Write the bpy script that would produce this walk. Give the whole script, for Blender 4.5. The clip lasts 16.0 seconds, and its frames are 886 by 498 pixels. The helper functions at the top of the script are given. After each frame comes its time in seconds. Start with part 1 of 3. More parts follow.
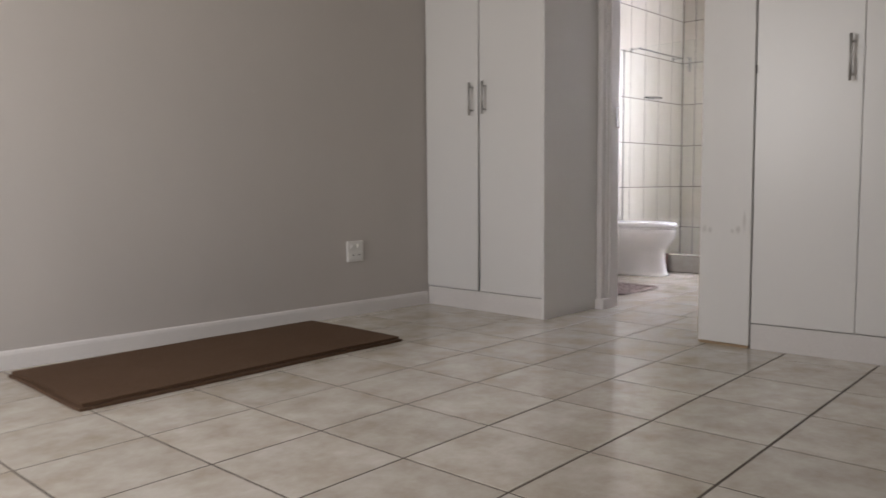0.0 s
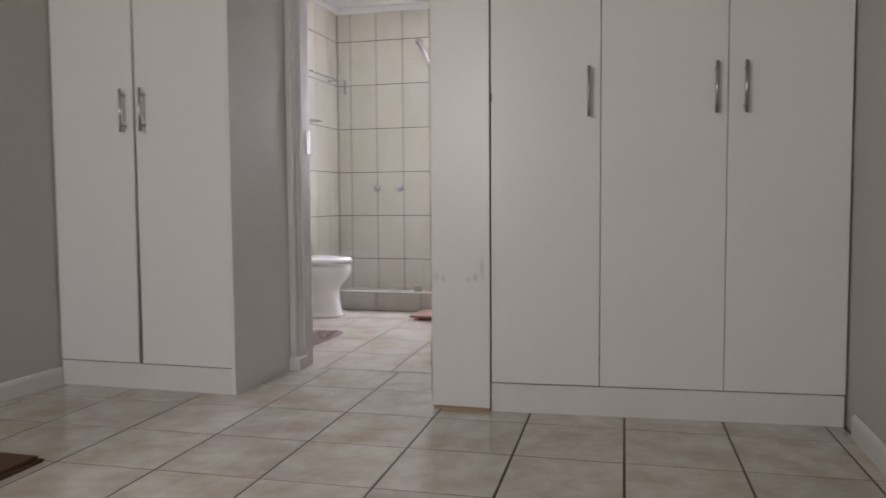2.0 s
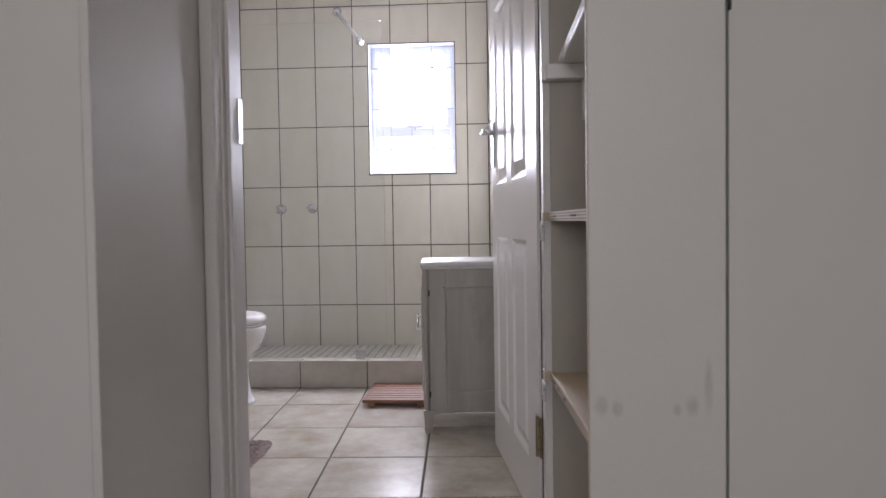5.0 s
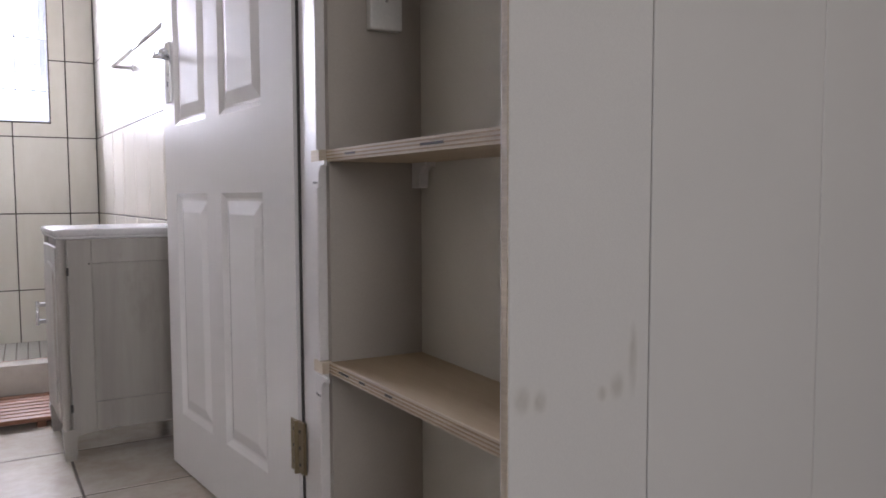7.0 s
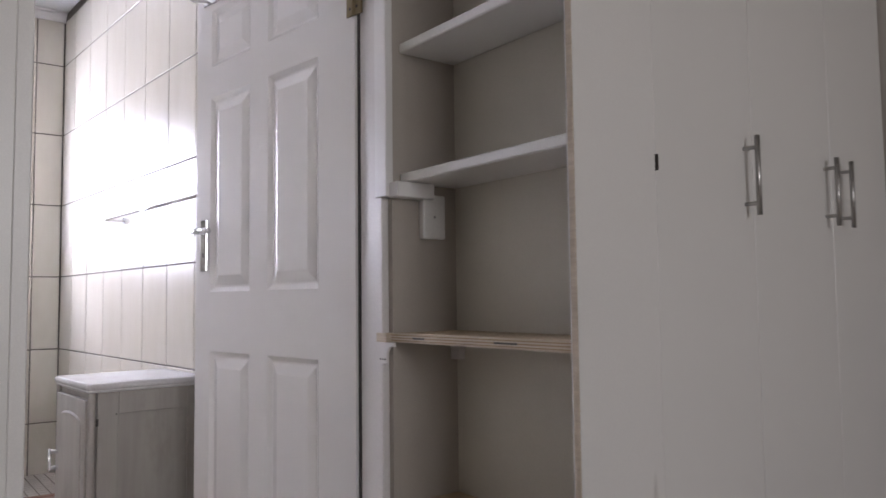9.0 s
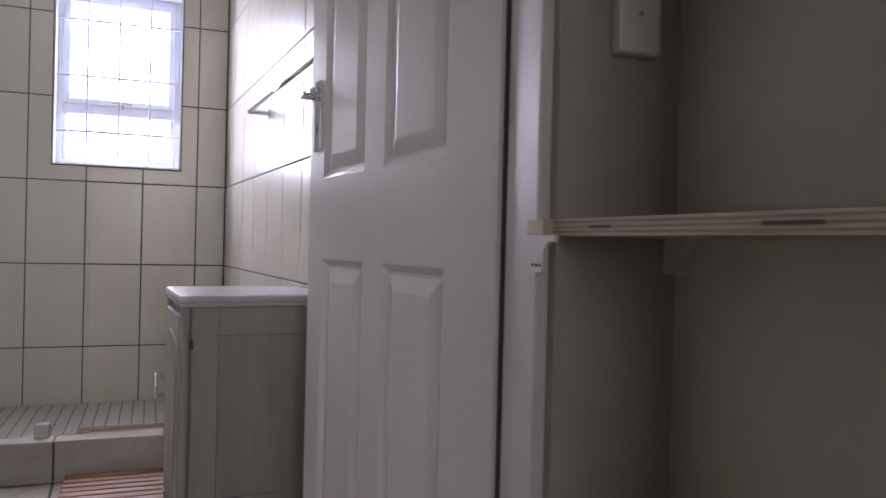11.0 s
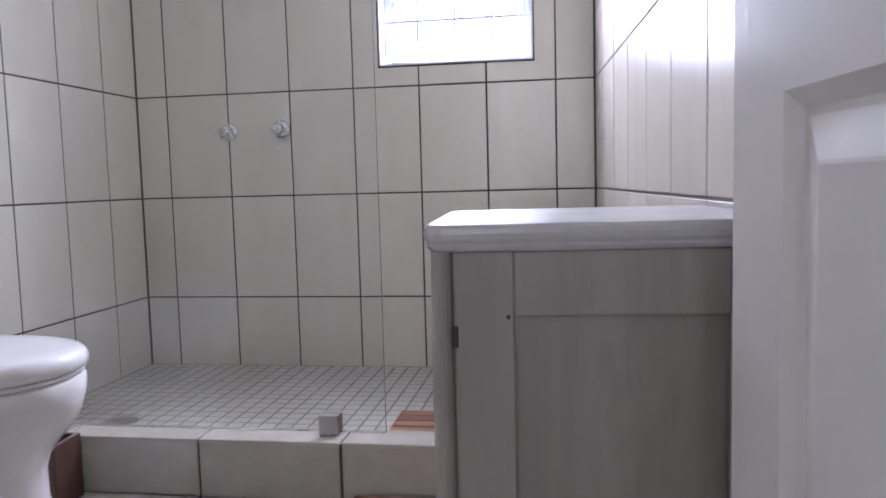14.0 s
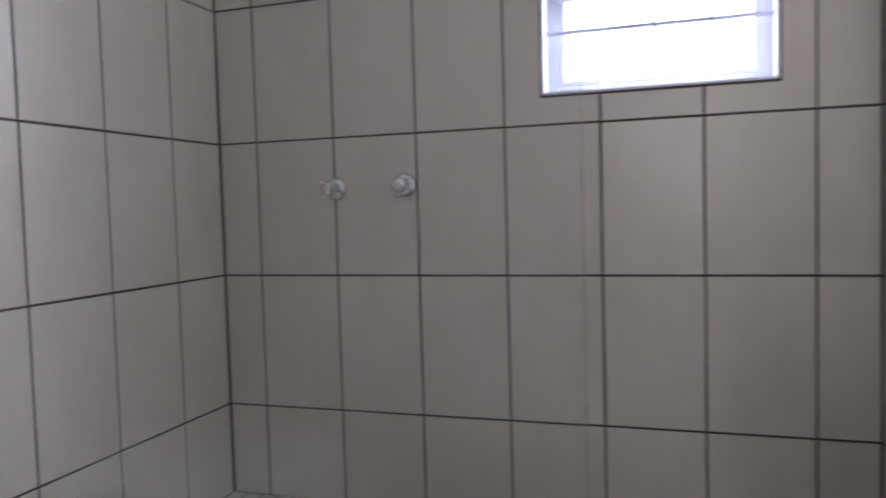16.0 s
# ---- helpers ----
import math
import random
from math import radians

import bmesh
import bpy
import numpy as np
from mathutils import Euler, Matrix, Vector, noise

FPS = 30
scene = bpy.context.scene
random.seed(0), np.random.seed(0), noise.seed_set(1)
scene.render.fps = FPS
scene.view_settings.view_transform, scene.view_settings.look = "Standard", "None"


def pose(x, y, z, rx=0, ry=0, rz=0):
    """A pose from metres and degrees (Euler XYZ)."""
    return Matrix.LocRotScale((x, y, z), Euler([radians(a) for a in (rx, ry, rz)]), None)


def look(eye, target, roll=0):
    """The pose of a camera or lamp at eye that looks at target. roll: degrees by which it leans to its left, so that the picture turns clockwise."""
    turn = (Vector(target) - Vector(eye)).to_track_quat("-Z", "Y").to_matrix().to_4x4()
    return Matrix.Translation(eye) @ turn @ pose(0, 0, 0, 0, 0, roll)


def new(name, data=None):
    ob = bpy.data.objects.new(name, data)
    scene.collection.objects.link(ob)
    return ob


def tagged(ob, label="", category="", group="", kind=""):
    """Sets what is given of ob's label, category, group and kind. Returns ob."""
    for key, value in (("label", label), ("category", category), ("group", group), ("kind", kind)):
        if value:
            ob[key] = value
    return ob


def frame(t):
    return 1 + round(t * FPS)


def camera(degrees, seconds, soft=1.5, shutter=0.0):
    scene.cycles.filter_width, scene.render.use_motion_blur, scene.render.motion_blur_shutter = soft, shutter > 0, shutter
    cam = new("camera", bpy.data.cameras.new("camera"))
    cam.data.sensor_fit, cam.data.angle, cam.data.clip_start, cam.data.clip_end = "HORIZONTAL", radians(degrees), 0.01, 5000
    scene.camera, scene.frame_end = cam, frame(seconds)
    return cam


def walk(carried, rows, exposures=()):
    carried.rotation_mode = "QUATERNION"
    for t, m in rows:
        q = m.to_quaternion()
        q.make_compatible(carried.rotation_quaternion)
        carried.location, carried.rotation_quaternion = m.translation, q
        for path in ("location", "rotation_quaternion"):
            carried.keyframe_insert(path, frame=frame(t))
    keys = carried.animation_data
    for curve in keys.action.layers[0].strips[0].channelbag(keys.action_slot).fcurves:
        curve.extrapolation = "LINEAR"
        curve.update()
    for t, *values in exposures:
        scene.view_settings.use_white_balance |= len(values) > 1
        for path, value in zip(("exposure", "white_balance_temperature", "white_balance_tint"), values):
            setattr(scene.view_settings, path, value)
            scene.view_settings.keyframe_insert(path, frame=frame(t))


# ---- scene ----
cam = camera(60.5, 16.0, 1.5, 0.35)
K = 1.1  # metres in one unit of the plan
PATH = [
    (0, (0.591, 0.601, 0.745), (2.023, 1.987, 0.578), -0.5),
    (0.5, (0.684, 0.752, 0.753), (2.264, 1.967, 0.589), -1.6),
    (1, (0.860, 0.916, 0.758), (2.523, 2.017, 0.615), -1.5),
    (1.5, (0.977, 1.093, 0.776), (2.770, 1.969, 0.646), -0.4),
    (2, (1.045, 1.354, 0.835), (2.970, 1.879, 0.711), -0.4),
    (2.5, (1.130, 1.619, 0.847), (3.104, 1.923, 0.733), -0.4),
    (3, (1.333, 1.807, 0.906), (3.300, 2.160, 0.818), -1.0),
    (3.5, (1.581, 1.990, 0.889), (3.563, 2.256, 0.844), -0.9),
    (3.7, (1.685, 2.076, 0.891), (3.673, 2.292, 0.846), -1.1),
    (5.8, (3.075, 2.446, 0.816), (5.071, 2.452, 0.698), 0.3),
    (6, (3.133, 2.474, 0.805), (5.125, 2.327, 0.704), 0.8),
    (6.5, (3.207, 2.584, 0.811), (5.042, 1.797, 0.699), 0.0),
    (6.8, (3.245, 2.653, 0.800), (5.003, 1.709, 0.669), -0.5),
    (7, (3.176, 2.724, 0.797), (4.927, 1.768, 0.658), -0.2),
    (7.5, (3.063, 2.897, 0.820), (4.798, 1.914, 0.668), 0.1),
    (8, (2.959, 3.100, 0.832), (4.629, 2.020, 0.620), 0.8),
    (8.5, (2.950, 3.235, 0.926), (4.539, 2.022, 0.872), 0.0),
    (8.6, (2.958, 3.239, 0.959), (4.533, 2.005, 0.957), -0.5),
    (8.7, (2.970, 3.249, 0.972), (4.528, 1.997, 1.056), -0.7),
    (10.8, (3.531, 2.758, 0.85), (5.385, 2.008, 0.855), 1.3),
    (11, (3.65, 2.725, 0.847), (5.519, 2.011, 0.836), 1.4),
    (11.5, (3.857, 2.677, 0.812), (5.781, 2.133, 0.795), 0.7),
    (12, (4.075, 2.592, 0.776), (6.06, 2.366, 0.685), -1.3),
    (12.5, (4.263, 2.544, 0.737), (6.251, 2.48, 0.528), -1.1),
    (13, (4.471, 2.566, 0.728), (6.447, 2.477, 0.431), -0.4),
    (13.5, (4.645, 2.541, 0.735), (6.627, 2.622, 0.474), -1.5),
    (14, (4.856, 2.507, 0.749), (6.824, 2.817, 0.573), -1.5),
    (14.5, (5.029, 2.555, 0.775), (7.0, 2.867, 0.643), -0.5),
    (15, (5.263, 2.662, 0.851), (7.241, 2.942, 0.754), -1.1),
    (15.5, (5.472, 2.712, 0.859), (7.444, 3.047, 0.819), -1.3),
    (16, (5.696, 2.811, 0.9), (7.594, 3.433, 0.793), -1.6),
]
walk(cam, [(t, look(Vector(eye) * K, Vector(target) * K, roll)) for t, eye, target, roll in PATH], [(0.0, 0.80, 6450, 12), (2.0, 0.68, 6400, 12), (3.5, 0.36, 6250, 11), (5.8, 0.36, 6250, 14), (7.0, 0.56, 6200, 14), (8.5, 0.6, 6200, 14), (11.0, -0.33, 6250, 17), (12.0, -0.18, 5950, 16), (12.5, -0.08, 5850, 16), (13.5, 0.28, 5850, 15), (14.5, 0.08, 5680, 16), (15.5, -0.36, 5400, 16), (16.0, -0.48, 6050, 17)])

# ---- world, daylight, exposure ----
world = bpy.data.worlds.new("world")
scene.world = world
world.use_nodes = True
wn = world.node_tree
sky = wn.nodes.new("ShaderNodeTexSky")
sky.sky_type, sky.sun_disc, sky.sun_elevation, sky.sun_rotation = "NISHITA", False, radians(48), radians(200)
wn.links.new(sky.outputs[0], wn.nodes["Background"].inputs[0])
wn.nodes["Background"].inputs[1].default_value = 0.12


def opening_light(name, centre, target, size, size_y, watts, colour):
    """Area lamp at an opening: daylight, and one added fill."""
    data = bpy.data.lights.new(name, "AREA")
    data.shape, data.size, data.size_y, data.energy, data.color = "RECTANGLE", size * K, size_y * K, watts, colour
    ob = new(name, data)
    ob.matrix_world = look(Vector(centre) * K, Vector(target) * K)
    return ob


opening_light("daylight_bathroom", (8.16, 2.893, 1.75), (7.0, 2.893, 1.55), 1.0, 1.25, 218, (0.875, 0.868, 1.0))
opening_light("daylight_bedroom", (-0.66, 2.85, 1.6), (2.0, 2.75, 1.2), 1.25, 1.3, 37, (1.0, 0.96, 0.93))
# fill light added in the unseen passage, where no source is known
opening_light("daylight_passage", (0.75, -0.75, 1.2), (0.75, 1.0, 1.1), 0.9, 1.9, 12, (1.0, 0.95, 0.9))


# ---- helpers for things ----
ORIGIN = {}
MATS = {}


def part(name, bm, material, parent, label="", smooth=False):
    """One mesh object under a thing or a part; the bmesh is in plan units."""
    base = ORIGIN[parent] if parent else Vector((0, 0, 0))
    for v in bm.verts:
        v.co = (v.co - base) * K
    bmesh.ops.recalc_face_normals(bm, faces=bm.faces)
    me = bpy.data.meshes.new(name)
    bm.to_mesh(me)
    bm.free()
    me.materials.append(material)
    if smooth:
        me.shade_smooth()
    ob = new(name, me)
    if parent:
        ob.parent = parent
    ORIGIN[ob] = base
    return tagged(ob, label)


def thing(name, at, label, category, group="", kind=""):
    """A top-level thing: an empty at its base."""
    ob = new(name)
    ob.empty_display_size = 0.05
    ob.location = Vector(at) * K
    ORIGIN[ob] = Vector(at)
    return tagged(ob, label, category, group, kind)


def structure(name, bm, material, label, category):
    ob = part(name, bm, material, None)
    return tagged(ob, label, category, "", "structure")


def box(x0, x1, y0, y1, z0, z1, bevel=0.0, seg=1, bm=None):
    """A box with softened edges, added to bm."""
    b = bmesh.new()
    bmesh.ops.create_cube(b, size=1)
    for v in b.verts:
        v.co = Vector(((x0 + x1) / 2 + v.co.x * (x1 - x0), (y0 + y1) / 2 + v.co.y * (y1 - y0), (z0 + z1) / 2 + v.co.z * (z1 - z0)))
    if bevel:
        bmesh.ops.bevel(b, geom=b.edges[:], offset=bevel, segments=seg, affect="EDGES", profile=0.5)
    return add(bm, b)


def add(bm, b, m=None):
    """b joined into bm (or b alone), moved by m."""
    if m is not None:
        b.transform(m)
    if bm is None:
        return b
    me = bpy.data.meshes.new("tmp")
    b.to_mesh(me)
    b.free()
    bm.from_mesh(me)
    bpy.data.meshes.remove(me)
    return bm


def rod(a, b, r, seg=14, r2=None, bm=None):
    """A round bar from a to b."""
    a, b = Vector(a), Vector(b)
    c = bmesh.new()
    bmesh.ops.create_cone(c, cap_ends=True, segments=seg, radius1=r, radius2=r if r2 is None else r2, depth=(b - a).length)
    c.transform(Matrix.Translation((a + b) / 2) @ (b - a).to_track_quat("Z", "Y").to_matrix().to_4x4())
    return add(bm, c)


def lathe(profile, seg=28, bm=None, m=None):
    """A turned body from (radius, height) pairs."""
    b = bmesh.new()
    rings = []
    for r, h in profile:
        rings.append([b.verts.new((r * math.cos(2 * math.pi * i / seg), r * math.sin(2 * math.pi * i / seg), h)) for i in range(seg)])
    for p, q in zip(rings, rings[1:]):
        for i in range(seg):
            b.faces.new((p[i], p[(i + 1) % seg], q[(i + 1) % seg], q[i]))
    b.faces.new(rings[0][::-1])
    b.faces.new(rings[-1])
    return add(bm, b, m)


def loft(rings, bm=None, cap=True):
    """A skin over rings of points."""
    b = bmesh.new()
    vs = [[b.verts.new(p) for p in ring] for ring in rings]
    n = len(rings[0])
    for p, q in zip(vs, vs[1:]):
        for i in range(n):
            b.faces.new((p[i], p[(i + 1) % n], q[(i + 1) % n], q[i]))
    if cap:
        b.faces.new(vs[0][::-1])
        b.faces.new(vs[-1])
    return add(bm, b)


def outline_solid(points, depth, chamfer):
    """A slab from an outline (counter-clockwise, right angles), front up at +z, edges chamfered."""
    b = bmesh.new()
    n = len(points)
    inner = []
    for i in range(n):
        p, q, r = Vector(points[i - 1]), Vector(points[i]), Vector(points[(i + 1) % n])
        d1, d2 = (q - p).normalized(), (r - q).normalized()
        inner.append(q + Vector((-d1.y, d1.x)) * chamfer + Vector((-d2.y, d2.x)) * chamfer)
    low = [b.verts.new((p[0], p[1], 0)) for p in points]
    mid = [b.verts.new((p[0], p[1], depth - chamfer)) for p in points]
    top = [b.verts.new((p[0], p[1], depth)) for p in inner]
    for u, v in ((low, mid), (mid, top)):
        for i in range(n):
            b.faces.new((u[i], u[(i + 1) % n], v[(i + 1) % n], v[i]))
    b.faces.new(top)
    return b


TILES = {}


def tile(name, parent, material, points, depth, chamfer, m):
    """A tile as a piece of its parent; equal tiles share a mesh. m: plan-unit pose of its lower left corner."""
    key = (name, material.name, tuple((round(x, 4), round(y, 4)) for x, y in points), depth)
    if key not in TILES:
        b = outline_solid(points, depth, chamfer)
        for v in b.verts:
            v.co *= K
        me = bpy.data.meshes.new(name)
        b.to_mesh(me)
        b.free()
        me.materials.append(material)
        TILES[key] = me
    ob = new(name, TILES[key])
    ob.parent = parent
    ob.matrix_basis = Matrix.Translation((m.translation - ORIGIN[parent]) * K) @ m.to_3x3().to_4x4()
    return ob


def cut_rect(u0, u1, v0, v1, hole):
    """The outline of a rectangle less a hole, for tiles cut round an opening: None where nothing is left."""
    if not hole or u1 <= hole[0] or u0 >= hole[1] or v1 <= hole[2] or v0 >= hole[3]:
        return [(u0, v0), (u1, v0), (u1, v1), (u0, v1)]
    a0, a1, b0, b1 = max(u0, hole[0]), min(u1, hole[1]), max(v0, hole[2]), min(v1, hole[3])
    left, right, below, above = a0 > u0 + 0.004, a1 < u1 - 0.004, b0 > v0 + 0.004, b1 < v1 - 0.004
    if not (left or right or below or above):
        return None
    if not left and not right:
        return [(u0, v0), (u1, v0), (u1, b0), (u0, b0)] if below else [(u0, b1), (u1, b1), (u1, v1), (u0, v1)]
    if not below and not above:
        return [(u0, v0), (a0, v0), (a0, v1), (u0, v1)] if left else [(a1, v0), (u1, v0), (u1, v1), (a1, v1)]
    if below:
        return [(u0, v0), (u1, v0), (u1, b0), (a0, b0), (a0, v1), (u0, v1)] if left else [(u0, v0), (u1, v0), (u1, v1), (a1, v1), (a1, b0), (u0, b0)]
    return [(u0, v0), (a0, v0), (a0, b1), (u1, b1), (u1, v1), (u0, v1)] if left else [(a1, v0), (u1, v0), (u1, v1), (u0, v1), (u0, b1), (a1, b1)]


# ---- materials ----
def material(name, colour, rough, metal=0.0, spec=0.5):
    """A Principled material; gives its tree, shader and object coordinates."""
    m = bpy.data.materials.new(name)
    m.use_nodes = True
    t = m.node_tree
    p = t.nodes["Principled BSDF"]
    p.inputs["Base Color"].default_value = (*colour, 1)
    p.inputs["Roughness"].default_value = rough
    p.inputs["Metallic"].default_value = metal
    p.inputs["Specular IOR Level"].default_value = spec
    c = t.nodes.new("ShaderNodeTexCoord").outputs["Object"]
    return m, t, p, c


def noise_of(t, c, scale, stretch=(1, 1, 1), detail=4, rough=0.55):
    mp = t.nodes.new("ShaderNodeMapping")
    mp.inputs["Scale"].default_value = stretch
    t.links.new(c, mp.inputs["Vector"])
    n = t.nodes.new("ShaderNodeTexNoise")
    n.inputs["Scale"].default_value, n.inputs["Detail"].default_value, n.inputs["Roughness"].default_value = scale, detail, rough
    t.links.new(mp.outputs[0], n.inputs["Vector"])
    return n.outputs["Fac"]


def ramp(t, fac, stops):
    r = t.nodes.new("ShaderNodeValToRGB")
    while len(r.color_ramp.elements) < len(stops):
        r.color_ramp.elements.new(0.5)
    for e, (pos, col) in zip(r.color_ramp.elements, stops):
        e.position, e.color = pos, (*col, 1)
    t.links.new(fac, r.inputs[0])
    return r.outputs[0]


def mix(t, a, b, fac, mode="MIX"):
    n = t.nodes.new("ShaderNodeMix")
    n.data_type, n.blend_type = "RGBA", mode
    for sock, v in ((n.inputs[0], fac), (n.inputs[6], a), (n.inputs[7], b)):
        if isinstance(v, (int, float)):
            sock.default_value = v
        elif isinstance(v, tuple):
            sock.default_value = (*v, 1)
        else:
            t.links.new(v, sock)
    return n.outputs[2]


def bump(t, p, height, strength, distance=0.001):
    b = t.nodes.new("ShaderNodeBump")
    b.inputs["Strength"].default_value, b.inputs["Distance"].default_value = strength, distance
    t.links.new(height, b.inputs["Height"])
    t.links.new(b.outputs[0], p.inputs["Normal"])


def vary(t, c):
    """Object coordinates shifted at random from piece to piece, and the random value."""
    info = t.nodes.new("ShaderNodeObjectInfo")
    v = t.nodes.new("ShaderNodeVectorMath")
    v.operation = "MULTIPLY_ADD"
    v.inputs[1].default_value = (1, 1, 1)
    s = t.nodes.new("ShaderNodeVectorMath")
    s.operation = "SCALE"
    s.inputs[0].default_value = (37.0, 19.0, 53.0)
    t.links.new(info.outputs["Random"], s.inputs["Scale"])
    t.links.new(c, v.inputs[0])
    t.links.new(s.outputs[0], v.inputs[2])
    return v.outputs[0], info.outputs["Random"]


def painted(name, colour, rough, mottle=0.04, grain=0.15, scale=60, smear=1.2, spec=0.5):
    """Paint or melamine: slight unevenness of tone and gloss, fine relief, faint marks."""
    m, t, p, c = material(name, colour, rough, 0, spec)
    big = noise_of(t, c, smear, (1, 1, 0.5), 5, 0.6)
    dark = tuple(v * (1 - mottle * 2.2) for v in colour)
    light = tuple(min(1, v * (1 + mottle)) for v in colour)
    col = ramp(t, big, ((0.3, dark), (0.62, light)))
    fine = noise_of(t, c, scale, (1, 1, 1), 3)
    speck = noise_of(t, c, scale * 2.3, (1, 1, 1), 2, 0.7)
    col = mix(t, col, mix(t, tuple(v * 0.90 for v in colour), tuple(min(1, v * 1.08) for v in colour), ramp(t, speck, ((0.35, (0, 0, 0)), (0.65, (1, 1, 1))))), 0.3)
    t.links.new(col, p.inputs["Base Color"])
    rr = t.nodes.new("ShaderNodeMapRange")
    rr.inputs[3].default_value, rr.inputs[4].default_value = max(0.03, rough - 0.02), rough + 0.03
    t.links.new(noise_of(t, c, 3.5, (1, 1, 0.4), 2), rr.inputs[0])
    t.links.new(rr.outputs[0], p.inputs["Roughness"])
    bump(t, p, fine, grain, 0.0012)
    return m


def wood(name, dark, light, rough, stretch, scale=9.0, grain=0.35):
    """Wood with grain along the axis whose stretch is small."""
    m, t, p, c = material(name, light, rough)
    cv, rnd = vary(t, c)
    a = noise_of(t, cv, scale, stretch, 6, 0.62)
    f = noise_of(t, cv, scale * 7, stretch, 3, 0.6)
    col = ramp(t, a, ((0.32, dark), (0.68, light)))
    col = mix(t, col, tuple(v * 0.8 for v in dark), f, "MIX")
    col2 = mix(t, ramp(t, a, ((0.3, dark), (0.7, light))), col, 0.35)
    t.links.new(col2, p.inputs["Base Color"])
    bump(t, p, f, grain, 0.0015)
    return m


def ceramic(name, base, warm, cool, rough, streak, grain=0.06, spots=0.25, tone=0.06):
    """Glazed tile: cloudy body, tone that differs from piece to piece."""
    m, t, p, c = material(name, base, rough, 0, 0.5)
    cv, rnd = vary(t, c)
    a = noise_of(t, cv, 5.0, streak, 6, 0.65)
    b = noise_of(t, cv, 28.0, (1, 1, 1), 4, 0.6)
    col = ramp(t, a, ((0.28, cool), (0.5, base), (0.74, warm)))
    col = mix(t, col, mix(t, col, cool, b), spots)
    hsv = t.nodes.new("ShaderNodeHueSaturation")
    mr = t.nodes.new("ShaderNodeMapRange")
    mr.inputs[3].default_value, mr.inputs[4].default_value = 1 - tone, 1 + tone * 0.6
    t.links.new(rnd, mr.inputs[0])
    t.links.new(mr.outputs[0], hsv.inputs["Value"])
    t.links.new(col, hsv.inputs["Color"])
    t.links.new(hsv.outputs[0], p.inputs["Base Color"])
    rr = t.nodes.new("ShaderNodeMapRange")
    rr.inputs[3].default_value, rr.inputs[4].default_value = max(0.03, rough - 0.02), rough + 0.035
    t.links.new(noise_of(t, cv, 9.0, (1, 1, 1), 2), rr.inputs[0])
    t.links.new(rr.outputs[0], p.inputs["Roughness"])
    bump(t, p, noise_of(t, cv, 7.0, (1, 1, 1), 2), grain, 0.004)
    return m


M_WALL = painted("bedroom_wall_paint", (0.47, 0.44, 0.41), 0.5, 0.03, 0.25, 140, 0.9)
M_CEIL = painted("ceiling_paint", (0.78, 0.77, 0.75), 0.75, 0.02, 0.25, 120)
M_TRIM = painted("white_trim_paint", (0.64, 0.615, 0.595), 0.4, 0.04, 0.2, 60)
M_BOARD = painted("white_melamine", (0.69, 0.68, 0.66), 0.32, 0.012, 0.10, 220, 1.4)
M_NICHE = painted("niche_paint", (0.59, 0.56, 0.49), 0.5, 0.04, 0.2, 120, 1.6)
# niche side: shade put into a darker, browner copy of the paint
M_NICHE_SHADED = painted("niche_paint_shaded", (0.38, 0.345, 0.30), 0.5, 0.05, 0.25, 120, 1.6)
M_DOOR = painted("door_gloss_paint", (0.715, 0.70, 0.685), 0.23, 0.015, 0.0, 50)
_t = M_DOOR.node_tree
_t.links.remove(_t.nodes["Principled BSDF"].inputs["Roughness"].links[0])
_t.links.remove(_t.nodes["Principled BSDF"].inputs["Base Color"].links[0])
_p = mix(_t, (0.705, 0.69, 0.675), (0.735, 0.72, 0.705), noise_of(_t, _t.nodes["Texture Coordinate"].outputs["Object"], 2.0, (1, 1, 0.3), 3))
_t.links.new(_p, _t.nodes["Principled BSDF"].inputs["Base Color"])
bump(_t, _t.nodes["Principled BSDF"], noise_of(_t, _t.nodes["Texture Coordinate"].outputs["Object"], 55, (1, 1, 0.06), 4), 0.34, 0.0014)
M_FLOOR = ceramic("floor_tile_glaze", (0.52, 0.48, 0.42), (0.66, 0.63, 0.58), (0.38, 0.325, 0.25), 0.17, (1, 1, 1), 0.05, 0.4, 0.07)
M_CURB = ceramic("curb_tile_glaze", (0.42, 0.392, 0.345), (0.50, 0.47, 0.42), (0.35, 0.317, 0.265), 0.21, (1, 1, 1), 0.10, 0.4, 0.05)
M_WTILE = ceramic("wall_tile_glaze", (0.665, 0.63, 0.548), (0.70, 0.665, 0.59), (0.63, 0.595, 0.505), 0.23, (1.6, 0.5, 1), 0.08, 0.08, 0.03)
M_MOSAIC = ceramic("mosaic_glaze", (0.55, 0.53, 0.48), (0.62, 0.6, 0.55), (0.47, 0.45, 0.40), 0.3, (1, 1, 1), 0.10, 0.3, 0.12)
M_GROUT = painted("brown_grout", (0.085, 0.072, 0.06), 0.85, 0.2, 0.5, 300, 6)
M_FGROUT = painted("floor_grout", (0.085, 0.07, 0.055), 0.85, 0.2, 0.5, 300, 4)
M_MGROUT = painted("mosaic_grout", (0.25, 0.235, 0.205), 0.85, 0.2, 0.5, 300, 6)
M_PLASTIC = painted("white_plastic", (0.7, 0.69, 0.66), 0.35, 0.02, 0.05)
M_PORC = painted("white_porcelain", (0.72, 0.71, 0.70), 0.08, 0.01, 0.0)
M_SEAT = painted("seat_plastic", (0.75, 0.74, 0.74), 0.15, 0.01, 0.0)
M_PLY = wood("plywood_face", (0.40, 0.30, 0.185), (0.55, 0.445, 0.31), 0.55, (0.12, 1, 1), 10)
